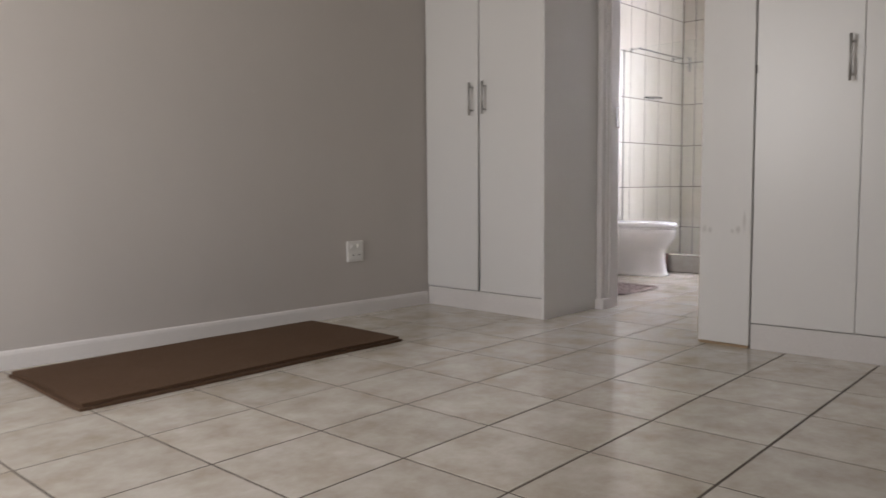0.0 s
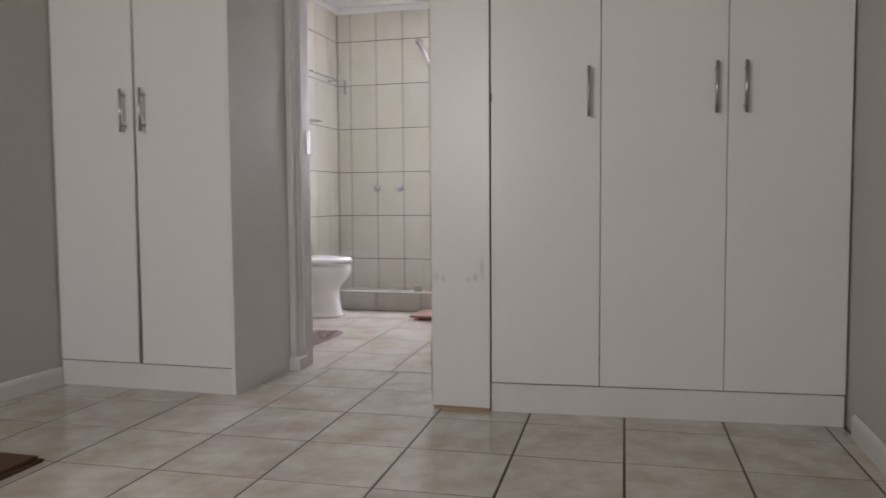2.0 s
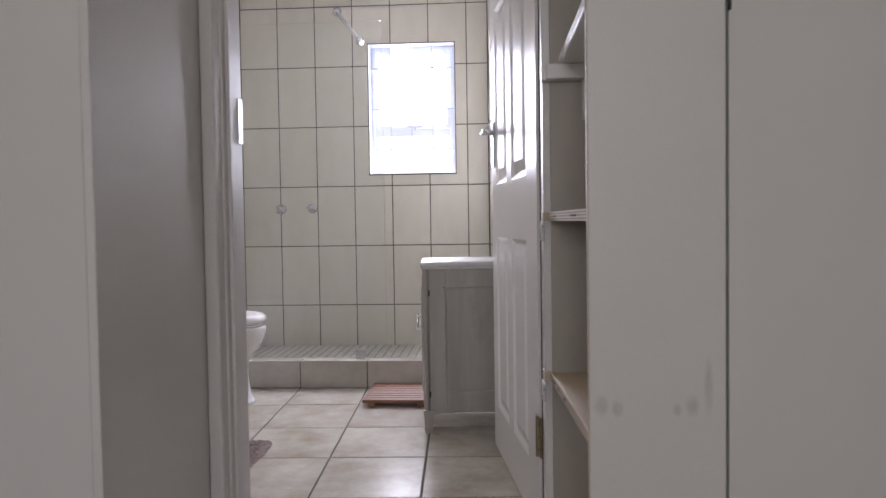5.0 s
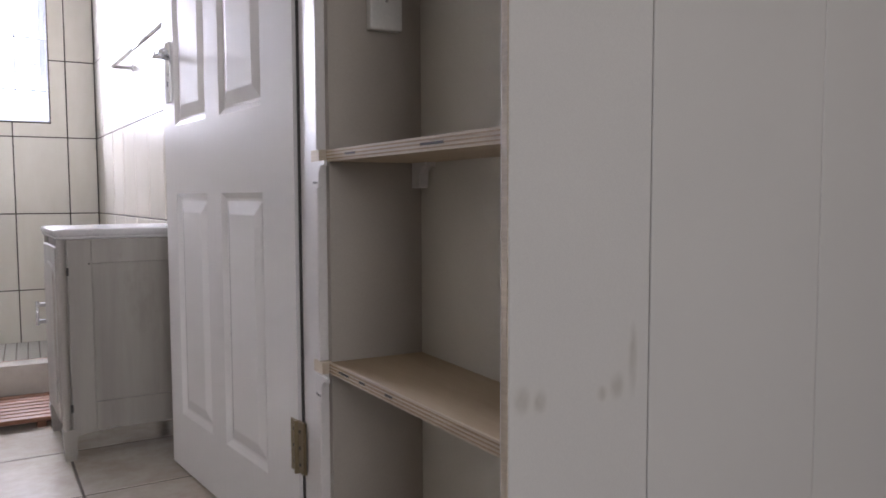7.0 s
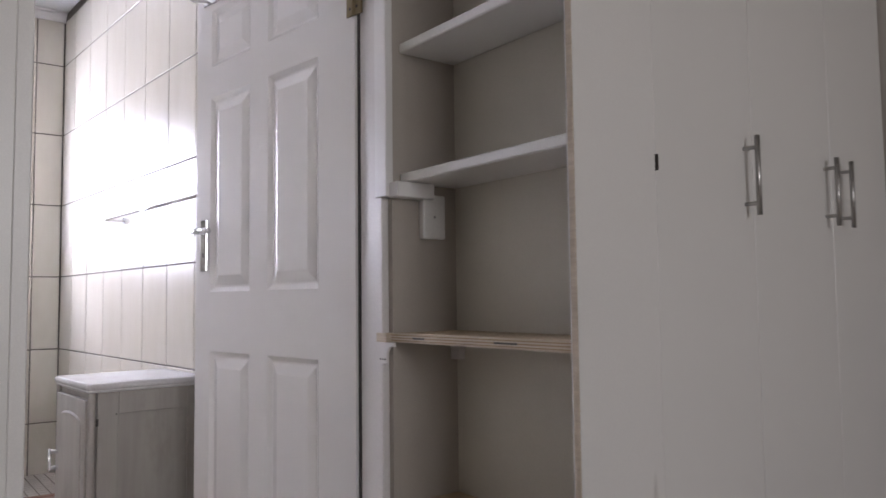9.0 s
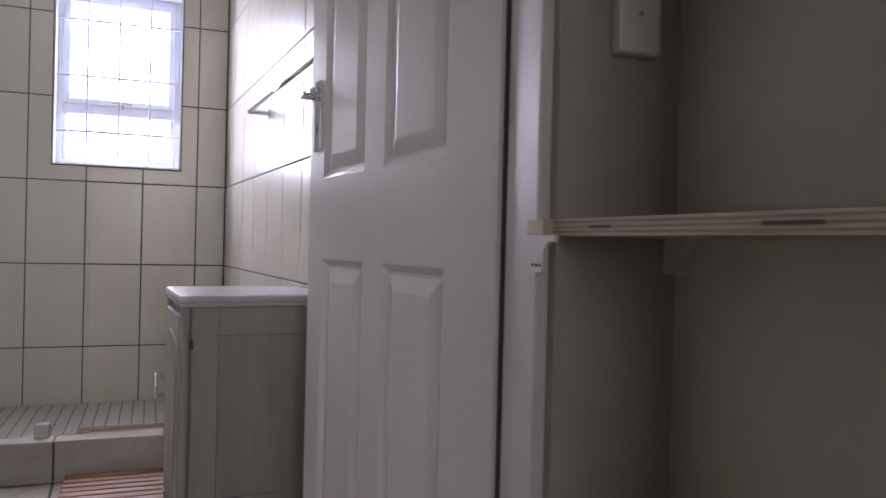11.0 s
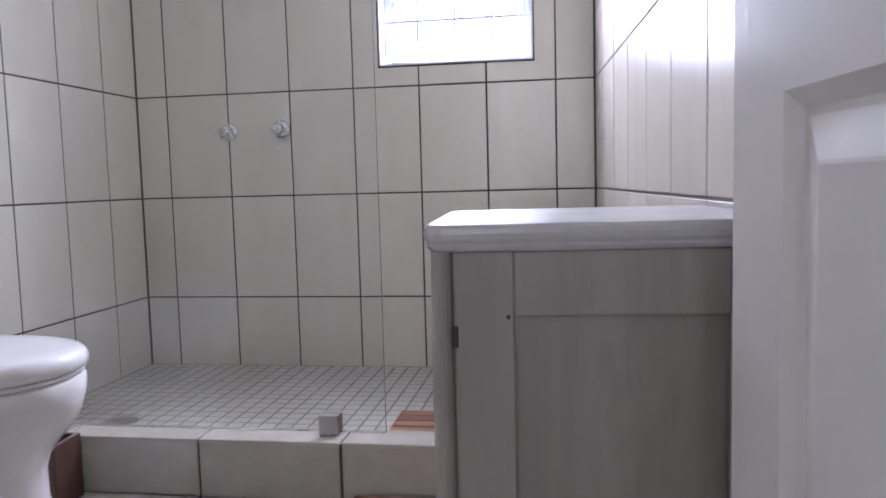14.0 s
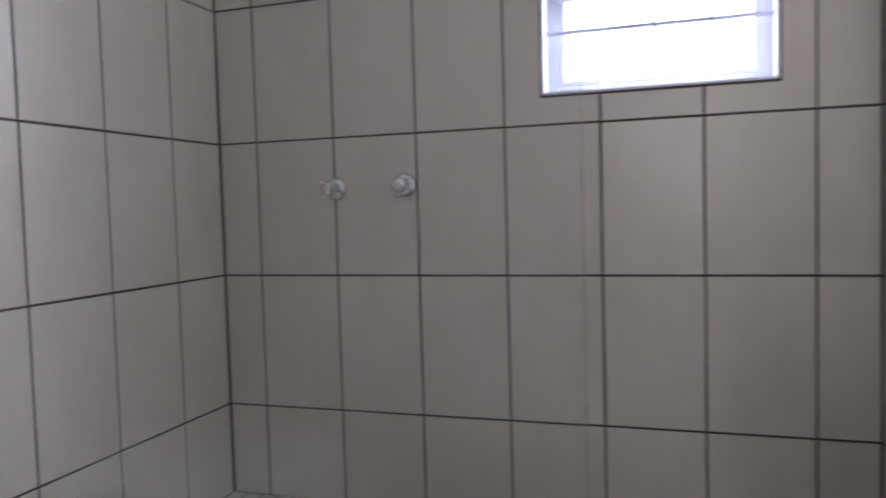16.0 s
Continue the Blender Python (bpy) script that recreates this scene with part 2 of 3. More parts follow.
M_PLYEDGE = wood("plywood_edge", (0.47, 0.39, 0.29), (0.64, 0.55, 0.43), 0.65, (0.06, 1, 9), 14, 0.6)
M_CEDAR = wood("red_slat_wood", (0.13, 0.05, 0.024), (0.38, 0.175, 0.088), 0.45, (1, 0.1, 1), 16, 0.5)
M_DARKWOOD = wood("dark_brown_wood", (0.05, 0.022, 0.016), (0.12, 0.055, 0.04), 0.45, (1, 1, 0.15), 12)
M_UNDER = wood("raw_board_edge", (0.28, 0.19, 0.11), (0.42, 0.31, 0.2), 0.7, (1, 0.1, 1), 14)
M_STEEL = painted("brushed_steel", (0.42, 0.41, 0.40), 0.32, 0.03, 0.08, 200)
M_CHROME = painted("chrome", (0.75, 0.76, 0.78), 0.08, 0.01, 0.0)
M_BRASS = painted("aged_brass", (0.24, 0.195, 0.12), 0.42, 0.15, 0.3, 40)
for _m in (M_STEEL, M_CHROME, M_BRASS):
    _m.node_tree.nodes["Principled BSDF"].inputs["Metallic"].default_value = 1.0
M_FRAME = painted("window_frame_paint", (0.74, 0.76, 0.82), 0.35, 0.02, 0.05)
M_BAR = painted("burglar_bar_paint", (0.60, 0.62, 0.72), 0.4, 0.03, 0.05)
M_DARK = painted("dark_hole", (0.05, 0.045, 0.04), 0.7, 0.05)


def cloth(name, dark, light, scale, grain, rough=0.95):
    m, t, p, c = material(name, light, rough, 0, 0.15)
    col = mix(t, ramp(t, noise_of(t, c, scale, (1, 1, 1), 3), ((0.3, dark), (0.7, light))), dark, noise_of(t, c, 3.0, (1, 1, 1), 4))
    t.links.new(col, p.inputs["Base Color"])
    bump(t, p, noise_of(t, c, scale * 1.5, (1, 1, 1), 3, 0.8), grain, 0.004)
    return m


def smudge():
    """Finger grime that thins out towards its edge."""
    m, t, p, c = material("grubby_mark", (0.50, 0.42, 0.26), 0.4)
    tc = t.nodes["Texture Coordinate"].outputs["Generated"]
    off = t.nodes.new("ShaderNodeVectorMath")
    off.operation = "SUBTRACT"
    off.inputs[1].default_value = (0.5, 0.5, 0.5)
    t.links.new(tc, off.inputs[0])
    size = t.nodes.new("ShaderNodeVectorMath")
    size.operation = "LENGTH"
    t.links.new(off.outputs[0], size.inputs[0])
    fade = t.nodes.new("ShaderNodeMapRange")
    fade.interpolation_type = "SMOOTHSTEP"
    fade.inputs[1].default_value, fade.inputs[2].default_value = 0.1, 0.5
    fade.inputs[3].default_value, fade.inputs[4].default_value = 0.34, 0.0
    t.links.new(size.outputs["Value"], fade.inputs[0])
    thin = t.nodes.new("ShaderNodeMath")
    thin.operation = "MULTIPLY"
    t.links.new(fade.outputs[0], thin.inputs[0])
    t.links.new(noise_of(t, c, 70, (1, 1, 0.6), 4), thin.inputs[1])
    t.links.new(thin.outputs[0], p.inputs["Alpha"])
    return m


M_STAIN = smudge()
M_MAT = cloth("brown_mat_felt", (0.085, 0.05, 0.03), (0.15, 0.095, 0.062), 160, 0.5)
M_BATHMAT = cloth("bath_mat_pile", (0.19, 0.145, 0.13), (0.40, 0.34, 0.31), 45, 1.0)


def whitewash():
    """Limed grey-white paint rubbed thin over wood, grain upright."""
    m, t, p, c = material("whitewashed_wood", (0.4, 0.38, 0.35), 0.5)
    g = noise_of(t, c, 14, (1, 1, 0.07), 6, 0.65)
    w = noise_of(t, c, 5, (1, 1, 0.5), 5, 0.7)
    col = ramp(t, g, ((0.3, (0.29, 0.268, 0.238)), (0.65, (0.365, 0.343, 0.308))))
    col = mix(t, col, (0.19, 0.162, 0.13), ramp(t, w, ((0.55, (0, 0, 0)), (0.78, (0.6, 0.6, 0.6)))))
    t.links.new(col, p.inputs["Base Color"])
    bump(t, p, noise_of(t, c, 90, (1, 1, 0.06), 4), 0.35, 0.0012)
    return m


M_WASH = whitewash()
M_TOP = painted("rubbed_white_top", (0.56, 0.55, 0.545), 0.22, 0.07, 0.12, 30, 6)


def clear_glass():
    m = bpy.data.materials.new("clear_glass")
    m.use_nodes = True
    p = m.node_tree.nodes["Principled BSDF"]
    p.inputs["Base Color"].default_value = (0.97, 0.99, 0.98, 1)
    p.inputs["Roughness"].default_value = 0.0
    p.inputs["Transmission Weight"].default_value = 1.0
    p.inputs["IOR"].default_value = 1.45
    return m


M_GLASS = clear_glass()

# ---- the large structure ----
X_BACK, Y_LEFT, Y_RIGHT = 7.715, 4.183, 2.379      # bathroom: far wall, left wall, far right corner
SKEW = 0.065                                        # the right bathroom wall is out of square
CEIL = 2.62
HALL_L, HALL_R = 4.055, 0.65                        # bedroom side walls
WIN = (2.606, 3.182, 1.193, 2.058)                  # bathroom window opening


def y_right(x):
    return Y_RIGHT - SKEW * (X_BACK - x)


floor = structure("floor", box(-0.8, 7.95, -0.9, 4.45, -0.12, -0.0016), M_FGROUT, "beige glazed ceramic tiles with brown grout", "floor")
structure("ceiling", box(-0.8, 8.0, -0.9, 4.5, CEIL, CEIL + 0.1), M_CEIL, "plain white painted ceiling", "ceiling")


def y_hall(x):
    return HALL_L - 0.022 * (x - 1.5)


b = box(-0.6, 4.53, 0, 0.14, -0.01, CEIL)
for v in b.verts:
    v.co.y += y_hall(v.co.x)
structure("wall_bedroom_left", b, M_WALL, "greige painted bedroom wall", "wall")
b = box(-0.6, 0.25, HALL_R - 0.14, HALL_R, -0.01, CEIL)
box(1.3, 4.53, HALL_R - 0.14, HALL_R, -0.01, CEIL, bm=b)
box(0.25, 1.3, HALL_R - 0.14, HALL_R, 2.06, CEIL, bm=b)
structure("wall_bedroom_right", b, M_WALL, "greige painted bedroom wall with a doorway", "wall")
b = box(-0.75, -0.6, 0.4, 2.2, -0.01, CEIL)
box(-0.75, -0.6, 3.5, 4.3, -0.01, CEIL, bm=b)
box(-0.75, -0.6, 2.2, 3.5, 2.28, CEIL, bm=b)
box(-0.75, -0.6, 2.2, 3.5, -0.01, 0.92, bm=b)
structure("wall_bedroom_back", b, M_WALL, "greige painted wall with a window opening to daylight", "wall")
b = box(0.05, 0.25, -0.65, HALL_R - 0.14, -0.01, CEIL)
box(1.3, 1.5, -0.65, HALL_R - 0.14, -0.01, CEIL, bm=b)
box(0.05, 1.5, -0.65, -0.6, 2.1, CEIL, bm=b)
structure("wall_passage", b, M_WALL, "plain painted passage walls", "wall")
# partition between bedroom and bathroom, with the doorway
b = box(4.57, 4.66, 3.10, 4.30, -0.01, CEIL)
box(4.57, 4.66, 2.20, 3.10, 2.07, CEIL, bm=b)
box(4.575, 4.655, 0.5, 2.19, -0.01, CEIL, bm=b)
structure("wall_partition", b, M_WALL, "painted partition wall with the bathroom doorway", "wall")
# bathroom walls: grout bed that the tiles sit on
b = box(X_BACK, X_BACK + 0.2, 1.9, WIN[0], -0.01, CEIL)
box(X_BACK, X_BACK + 0.2, WIN[1], 4.4, -0.01, CEIL, bm=b)
box(X_BACK, X_BACK + 0.2, WIN[0], WIN[1], -0.01, WIN[2], bm=b)
box(X_BACK, X_BACK + 0.2, WIN[0], WIN[1], WIN[3], CEIL, bm=b)
wall_far = structure("wall_bathroom_far", b, M_GROUT, "cream glazed wall tiles with dark brown grout", "wall")
wall_left = structure("wall_bathroom_left", box(4.66, X_BACK, Y_LEFT, Y_LEFT + 0.2, -0.01, CEIL), M_GROUT, "cream glazed wall tiles with dark brown grout", "wall")
b = box(4.66, X_BACK, -0.2, 0, -0.01, CEIL)
for v in b.verts:
    v.co.y += y_right(v.co.x)
wall_right = structure("wall_bathroom_right", b, M_GROUT, "cream glazed wall tiles with dark brown grout", "wall")


def skirting(name, x0, x1, y, side, drift=0.0):
    b = bmesh.new()
    prof = ((0, 0), (0.014, 0), (0.014, 0.062), (0.011, 0.074), (0.004, 0.08), (0, 0.08))
    b = loft([[(x, y - drift * (x - 1.5) + side * d, h) for d, h in prof] for x in (x0, x1)])
    return structure(name, b, M_TRIM, "low white painted skirting board", "skirting board")


skirting("baseboard_left", -0.6, 3.957, HALL_L, -1, 0.022)
skirting("baseboard_right", 1.3, 3.957, HALL_R, 1)
# cornices in the bathroom
for nm, pts in (("cornice_far", [(X_BACK, y_right(X_BACK)), (X_BACK, Y_LEFT)]), ("cornice_left", [(4.66, Y_LEFT), (X_BACK, Y_LEFT)])):
    prof = [(0, 0), (0.0, -0.05), (0.012, -0.05), (0.016, -0.035), (0.035, -0.016), (0.05, -0.012), (0.05, 0)]
    rings = []
    for x, y in pts:
        rings.append([(x - d if nm == "cornice_far" else x, y if nm == "cornice_far" else y - d, CEIL + h) for d, h in prof])
    structure(nm, loft(rings), M_CEIL, "white plaster cornice", "cornice")
# reveal of the bathroom window
b = box(X_BACK - 0.0005, X_BACK + 0.12, WIN[0] - 0.002, WIN[0] + 0.004, WIN[2], WIN[3])
box(X_BACK - 0.0005, X_BACK + 0.12, WIN[1] - 0.004, WIN[1] + 0.002, WIN[2], WIN[3], bm=b)
box(X_BACK - 0.0005, X_BACK + 0.12, WIN[0], WIN[1], WIN[2] - 0.002, WIN[2] + 0.004, bm=b)
box(X_BACK - 0.0005, X_BACK + 0.12, WIN[0], WIN[1], WIN[3] - 0.004, WIN[3] + 0.002, bm=b)
structure("window_reveal", b, M_FRAME, "pale painted window reveal", "trim")


# ---- bathroom window ----
def bathroom_window():
    y0, y1, z0, z1 = WIN
    x = X_BACK + 0.085
    w = thing("window_1", (x, (y0 + y1) / 2, z0), "white steel window with a top sash and burglar bars, bright daylight behind", "window", "", "structure")
    b = None
    for a in ((y0 + .004, y0 + .03, z0 + .004, z1 - .004), (y1 - .03, y1 - .004, z0 + .004, z1 - .004), (y0 + .03, y1 - .03, z0 + .004, z0 + .03), (y0 + .03, y1 - .03, z1 - .03, z1 - .004)):
        b = box(x, x + .04, *a, .003, bm=b)
    part("window_frame", b, M_FRAME, w)
    zt = z0 + 0.255
    part("transom", box(x - .004, x + .04, y0 + .03, y1 - .03, zt, zt + .05, .004), M_FRAME, w)
    b = None
    for a in ((y0 + .03, y0 + .062, zt + .05, z1 - .03), (y1 - .062, y1 - .03, zt + .05, z1 - .03), (y0 + .062, y1 - .062, zt + .05, zt + .08), (y0 + .062, y1 - .062, z1 - .062, z1 - .03)):
        b = box(x - .008, x + .03, *a, .003, bm=b)
    sash = part("sash", b, M_FRAME, w)
    b = None
    for a in ((y0 + .03, y0 + .05, z0 + .03, zt), (y1 - .05, y1 - .03, z0 + .03, zt), (y0 + .05, y1 - .05, z0 + .03, z0 + .045)):
        b = box(x + .002, x + .03, *a, .003, bm=b)
    part("lower_frame", b, M_FRAME, w)
    for a in ((zt + .08, z1 - .062), (z0 + .045, zt)):
        g = part("pane", box(x + .014, x + .018, y0 + .05, y1 - .05, *a), M_GLASS, w, "clear pane")
        g.visible_shadow = False
    h = part("handle", box(x - .03, x - .008, 2.875, 2.885, zt + .035, zt + .075, .002), M_STEEL, w, "dark window stay handle")
    b = rod((x - .028, 2.835, zt + .06), (x - .028, 2.935, zt + .066), .006)
    part("lever", b, M_STEEL, h)
    for z in (1.36, 1.632, 1.905):
        part("burglar_bar", rod((x - .035, y0 + .003, z), (x - .035, y1 - .003, z), .0062, 10), M_BAR, w, "thin pale bar")
    for y in (2.755, 2.897, 3.04):
        part("burglar_bar", rod((x - .042, y, z0 + .003), (x - .042, y, z1 - .003), .005, 10), M_BAR, w, "thin pale bar")


bathroom_window()


# ---- bedroom: wardrobes ----
def bar_handle(parent, x, y, z0, z1):
    """A brushed bar on two posts, facing -x."""
    h = part("handle", rod((x - .034, y, z0), (x - .034, y, z1), .0065, 14), M_STEEL, parent, "brushed steel bar handle", True)
    for z in (z0 + .028, z1 - .028):
        part("post", rod((x, y, z), (x - .034, y, z), .005, 10), M_STEEL, h)
    return h


def wardrobe(name, x0, x1, ys, handles, label, side_board, warped=False):
    """Built-in wardrobe facing -x: ys are the joints of its doors."""
    y0, y1 = min(ys), max(ys)
    w = thing(name, (x0, (y0 + y1) / 2, 0), label, "wardrobe")
    c = box(x0 + .02, x1 - .002, y0 + .003, y0 + .019, .1, CEIL - .005)
    box(x0 + .02, x1 - .002, y1 - .018, y1 - .002, .1, CEIL - .005, bm=c)
    box(x1 - .014, x1 - .002, y0 + .019, y1 - .018, .1, CEIL - .005, bm=c)
    box(x0 + .02, x1 - .014, y0 + .019, y1 - .018, .1, .116, bm=c)
    box(x0 + .02, x1 - .014, y0 + .019, y1 - .018, 1.70, 1.716, bm=c)
    box(x0 + .02, x1 - .014, y0 + .019, y1 - .018, CEIL - .06, CEIL - .044, bm=c)
    part("body", c, M_BOARD, w, "white board carcass")
    part("plinth", box(x0 + .004, x1, y0 + .002, y1, -0.007, .113, .0015), M_TRIM, w, "white painted plinth board")
    for i, (a, c) in enumerate(zip(ys, ys[1:])):
        a, c = min(a, c), max(a, c)
        e = box(x0, x0 + .018, a + .0014, c - .0014, .118, CEIL - .06, .0012)
        if warped and i == 1:
            for v in e.verts:
                if v.co.y < (a + c) / 2 and v.co.z < 1:
                    v.co.y += .017
        d = part("door", e, M_BOARD, w)
        bar_handle(d, x0, handles[i], 1.152, 1.34)
    part("filler", box(x0 + .003, x0 + .02, y0 + .003, y1 - .003, CEIL - .057, CEIL - .005, .001), M_BOARD, w)
    if side_board:
        part("side_panel", box(x0 + .001, x1, y0 - .016, y0 + .002, -.007, CEIL - .005, .0015), M_BOARD, w)
    return w


wardrobe("wardrobe", 3.957, 4.565, (3.105, 3.555, 3.995), (3.505, 3.605), "white two-door built-in wardrobe with steel bar handles", True, True)
right_wardrobe = wardrobe("wardrobe", 3.972, 4.556, (0.6525, 1.0785, 1.5365, 1.9565), (1.0205, 1.1225, 1.5805), "white three-door built-in wardrobe with steel bar handles", False)
right_wardrobe.matrix_basis = Matrix.Translation(Vector((3.972, 1.9565, 0)) * K) @ Matrix.Rotation(radians(4.5), 4, "Z") @ Matrix.Translation((right_wardrobe.location - Vector((3.972, 1.9565, 0)) * K))
part("lock", box(3.9655, 3.974, 1.9525, 1.9565, 1.222, 1.256, .001), M_DARK, right_wardrobe, "small dark lock")


# ---- bedroom: open shelves beside the doorway ----
def taper(b):
    """The shelves grow deeper from the front board to the door frame."""
    for v in b.verts:
        if v.co.y > 2.15:
            v.co.y -= .03 * max(0.0, 4.595 - v.co.x) / .61
    return b


def shelf_unit():
    u = thing("shelf_unit", (4.25, 2.1, 0), "white open shelf niche with bare plywood shelves", "shelf unit")
    face = part("face_panel", box(3.967, 3.982, 1.9615, 2.199, .012, CEIL - .005, .002), M_BOARD, u, "white front board with grubby marks")
    part("worn_edge", box(3.9675, 3.9815, 2.199, 2.2006, .014, CEIL - .006), M_PLYEDGE, face, "chipped raw edge of the board")
    part("bottom_edge", box(3.969, 3.98, 1.965, 2.195, -.004, .011), M_UNDER, face, "raw unpainted wood edge")
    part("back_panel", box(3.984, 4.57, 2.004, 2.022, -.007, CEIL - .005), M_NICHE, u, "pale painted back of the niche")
    part("side_panel", box(4.552, 4.57, 2.0225, 2.218, -.007, CEIL - .005), M_NICHE_SHADED, u, "painted side of the niche, colour browned and darkened for shade")
    part("side_lining", box(3.982, 3.987, 2.0225, 2.198, -.007, CEIL - .005), M_BOARD, u)
    part("upper_post", box(4.546, 4.598, 2.2185, 2.2395, 1.215, CEIL - .005, .002), M_BOARD, u)
    rnd = random.Random(4)
    for z in (0.085, 0.478, 0.885):
        s = part("shelf", taper(box(3.988, 4.551, 2.023, 2.222, z - .022, z, .001)), M_PLY, u, "bare plywood shelf")
        e = box(3.988, 4.551, 2.222, 2.2255, z - .022, z)
        box(4.551, 4.592, 2.2195, 2.2405, z - .022, z, bm=e)
        part("laminated_edge", taper(e), M_PLYEDGE, s, "layered raw plywood edge")
        for k in range(3):
            zz = z - .0035 - k * .0062
            part("veneer", taper(box(3.988, 4.55, 2.2254, 2.2262, zz - .0026, zz)), M_UNDER, s, "darker veneer layer")
        for k in range(3):
            xx = rnd.uniform(4.05, 4.5)
            part("knot_gap", taper(box(xx, xx + rnd.uniform(.015, .05), 2.2258, 2.2268, z - .013, z - .009)), M_DARK, s, "dark void in the plies")
        bracket(u, 4.5515, z - .022)
        bracket_back(u, z - .022)
    for z in (1.274, 1.60, 1.95):
        part("shelf", box(3.988, 4.551, 2.023, 2.196, z - .024, z, .003), M_BOARD, u, "white painted shelf")
    part("cleat", box(4.51, 4.5505, 2.12, 2.23, 1.212, 1.249, .002), M_BOARD, u, "white batten under a shelf")
    return u


def quarter_bracket(x, y, z, dx, dy, size, thick):
    """A shelf bracket with a rounded inner corner, under z."""
    pts = [(0, 0), (size * 1.25, 0), (size * 1.25, -.009)]
    for i in range(7):
        a = math.pi / 2 * i / 6
        pts.append((size * 1.1 - size * .45 * math.sin(a), -size * .6 + size * .45 * math.cos(a)))
    pts.append((size * .62, -size * .95))
    pts.append((size * .55, -size))
    pts.append((0, -size))
    b = loft([[(x + dx * p + (dy * t), y + dy * p + (dx * t), z + q) for p, q in pts] for t in (0, thick)])
    return b


def bracket(u, x, z):
    b = quarter_bracket(x + .020, 2.2445, z, -1, 0, .05, .0062)
    br = part("bracket", b, M_TRIM, u, "small white painted corner bracket")
    for k in range(3):
        part("screw", rod((x + .015 - k * .010, 2.2440, z - .040), (x + .015 - k * .010, 2.2454, z - .040), .0024, 8), M_DARK, br)


def bracket_back(u, z):
    part("bracket", quarter_bracket(4.551, 2.0435, z, -1, 0, .05, .02), M_TRIM, u, "small white painted corner bracket")


shelf_unit()
jb = thing("junction_box", (4.54, 2.106, 1.115), "small blank white plastic box on the niche wall", "box")
part("cover", box(4.53, 4.5515, 2.072, 2.14, 1.115, 1.225, .004, 2), M_PLASTIC, jb)
part("screw", rod((4.528, 2.106, 1.17), (4.531, 2.106, 1.17), .003, 8), M_STEEL, jb)
# grubby marks on the face board
for y, z, w, h in ((2.178, .535, .034, .05), (2.15, .53, .03, .042), (2.046, .528, .024, .03), (2.02, .535, .034, .05), (1.992, .57, .022, .13)):
    c = bmesh.new()
    c.faces.new([c.verts.new((3.9663, y + w / 2 * math.cos(a), z + h / 2 * math.sin(a))) for a in [2 * math.pi * k / 20 for k in range(20)]])
    part("mark", c, M_STAIN, bpy.data.objects["face_panel"], "faint grubby mark")


# ---- bedroom: mat, socket ----
def folded_mat():
    t = thing("floor_mat", (2.3, 3.62, 0), "brown felt mat folded double on the tiles", "mat")
    for k, (z, grow) in enumerate(((0.0, 0.0), (0.0135, -0.013))):
        b = bmesh.new()
        bmesh.ops.create_grid(b, x_segments=36, y_segments=18, size=1)
        for v in b.verts:
            u, w = v.co.x, v.co.y
            v.co = Vector((u * (.755 + grow) + .006 * math.sin(2.2 * w + k), w * (.352 + grow) + .004 * math.sin(3 * u + k), z + .0115 + .0015 * noise.noise((u * 3, w * 3, k * 5.0))))
        ext = bmesh.ops.extrude_face_region(b, geom=b.faces[:])
        for v in [e for e in ext["geom"] if isinstance(e, bmesh.types.BMVert)]:
            v.co.z -= .0105
        b.transform(pose(2.278, 3.577, 0, 0, 0, 1.7))
        part("fold", b, M_MAT, t)


folded_mat()


def wall_socket():
    x, y, z = 3.38, y_hall(3.38), .31
    s = thing("wall_socket", (x, y, z), "white square double wall socket with two switches", "socket")
    part("plate", box(x - .06, x + .06, y - .011, y, z, z + .12, .004, 2), M_PLASTIC, s)
    part("insert", box(x - .05, x + .05, y - .014, y - .010, z + .012, z + .056, .002), M_PLASTIC, s)
    for d in (-.022, .022):
        part("switch", box(x + d - .012, x + d + .012, y - .017, y - .010, z + .078, z + .100, .0015), M_PLASTIC, s)
        part("hole", box(x + d - .005, x + d + .005, y - .0148, y - .0138, z + .036, z + .042), M_DARK, s)


wall_socket()


# ---- doorway: frame and leaf ----
def door_frame():
    f = thing("door_frame", (4.62, 2.65, 0), "white painted pressed steel door frame", "door frame", "", "structure")
    b = box(4.475, 4.655, 3.052, 3.088, -.005, 2.06, .006, 2)
    box(4.52, 4.655, 3.046, 3.099, -.005, 2.06, .004, 2, bm=b)
    box(4.545, 4.64, 3.037, 3.052, -.005, 2.055, .004, 2, bm=b)
    part("jamb", b, M_TRIM, f)
    part("jamb_foot", box(4.465, 4.56, 3.028, 3.09, -.006, .062, .006, 2), M_TRIM, f, "short white skirting return at the jamb")
    b = box(4.572, 4.672, 2.192, 2.236, -.005, 2.06, .003, 2)
    box(4.664, 4.695, 2.165, 2.193, -.005, 2.06, .002, bm=b)
    part("jamb", b, M_TRIM, f)
    # added dark strip that paints the shade in the hinge gap
    part("seal", box(4.6735, 4.6805, 2.196, 2.2385, .006, 2.05), M_DARK, f, "dark strip standing for the shade between frame and door")
    part("head", box(4.53, 4.66, 2.2, 3.10, 2.058, 2.10, .003), M_TRIM, f)
    part("strike_plate", box(4.60, 4.635, 3.033, 3.038, 1.08, 1.2, .001), M_CHROME, f, "chrome strike plate")


door_frame()


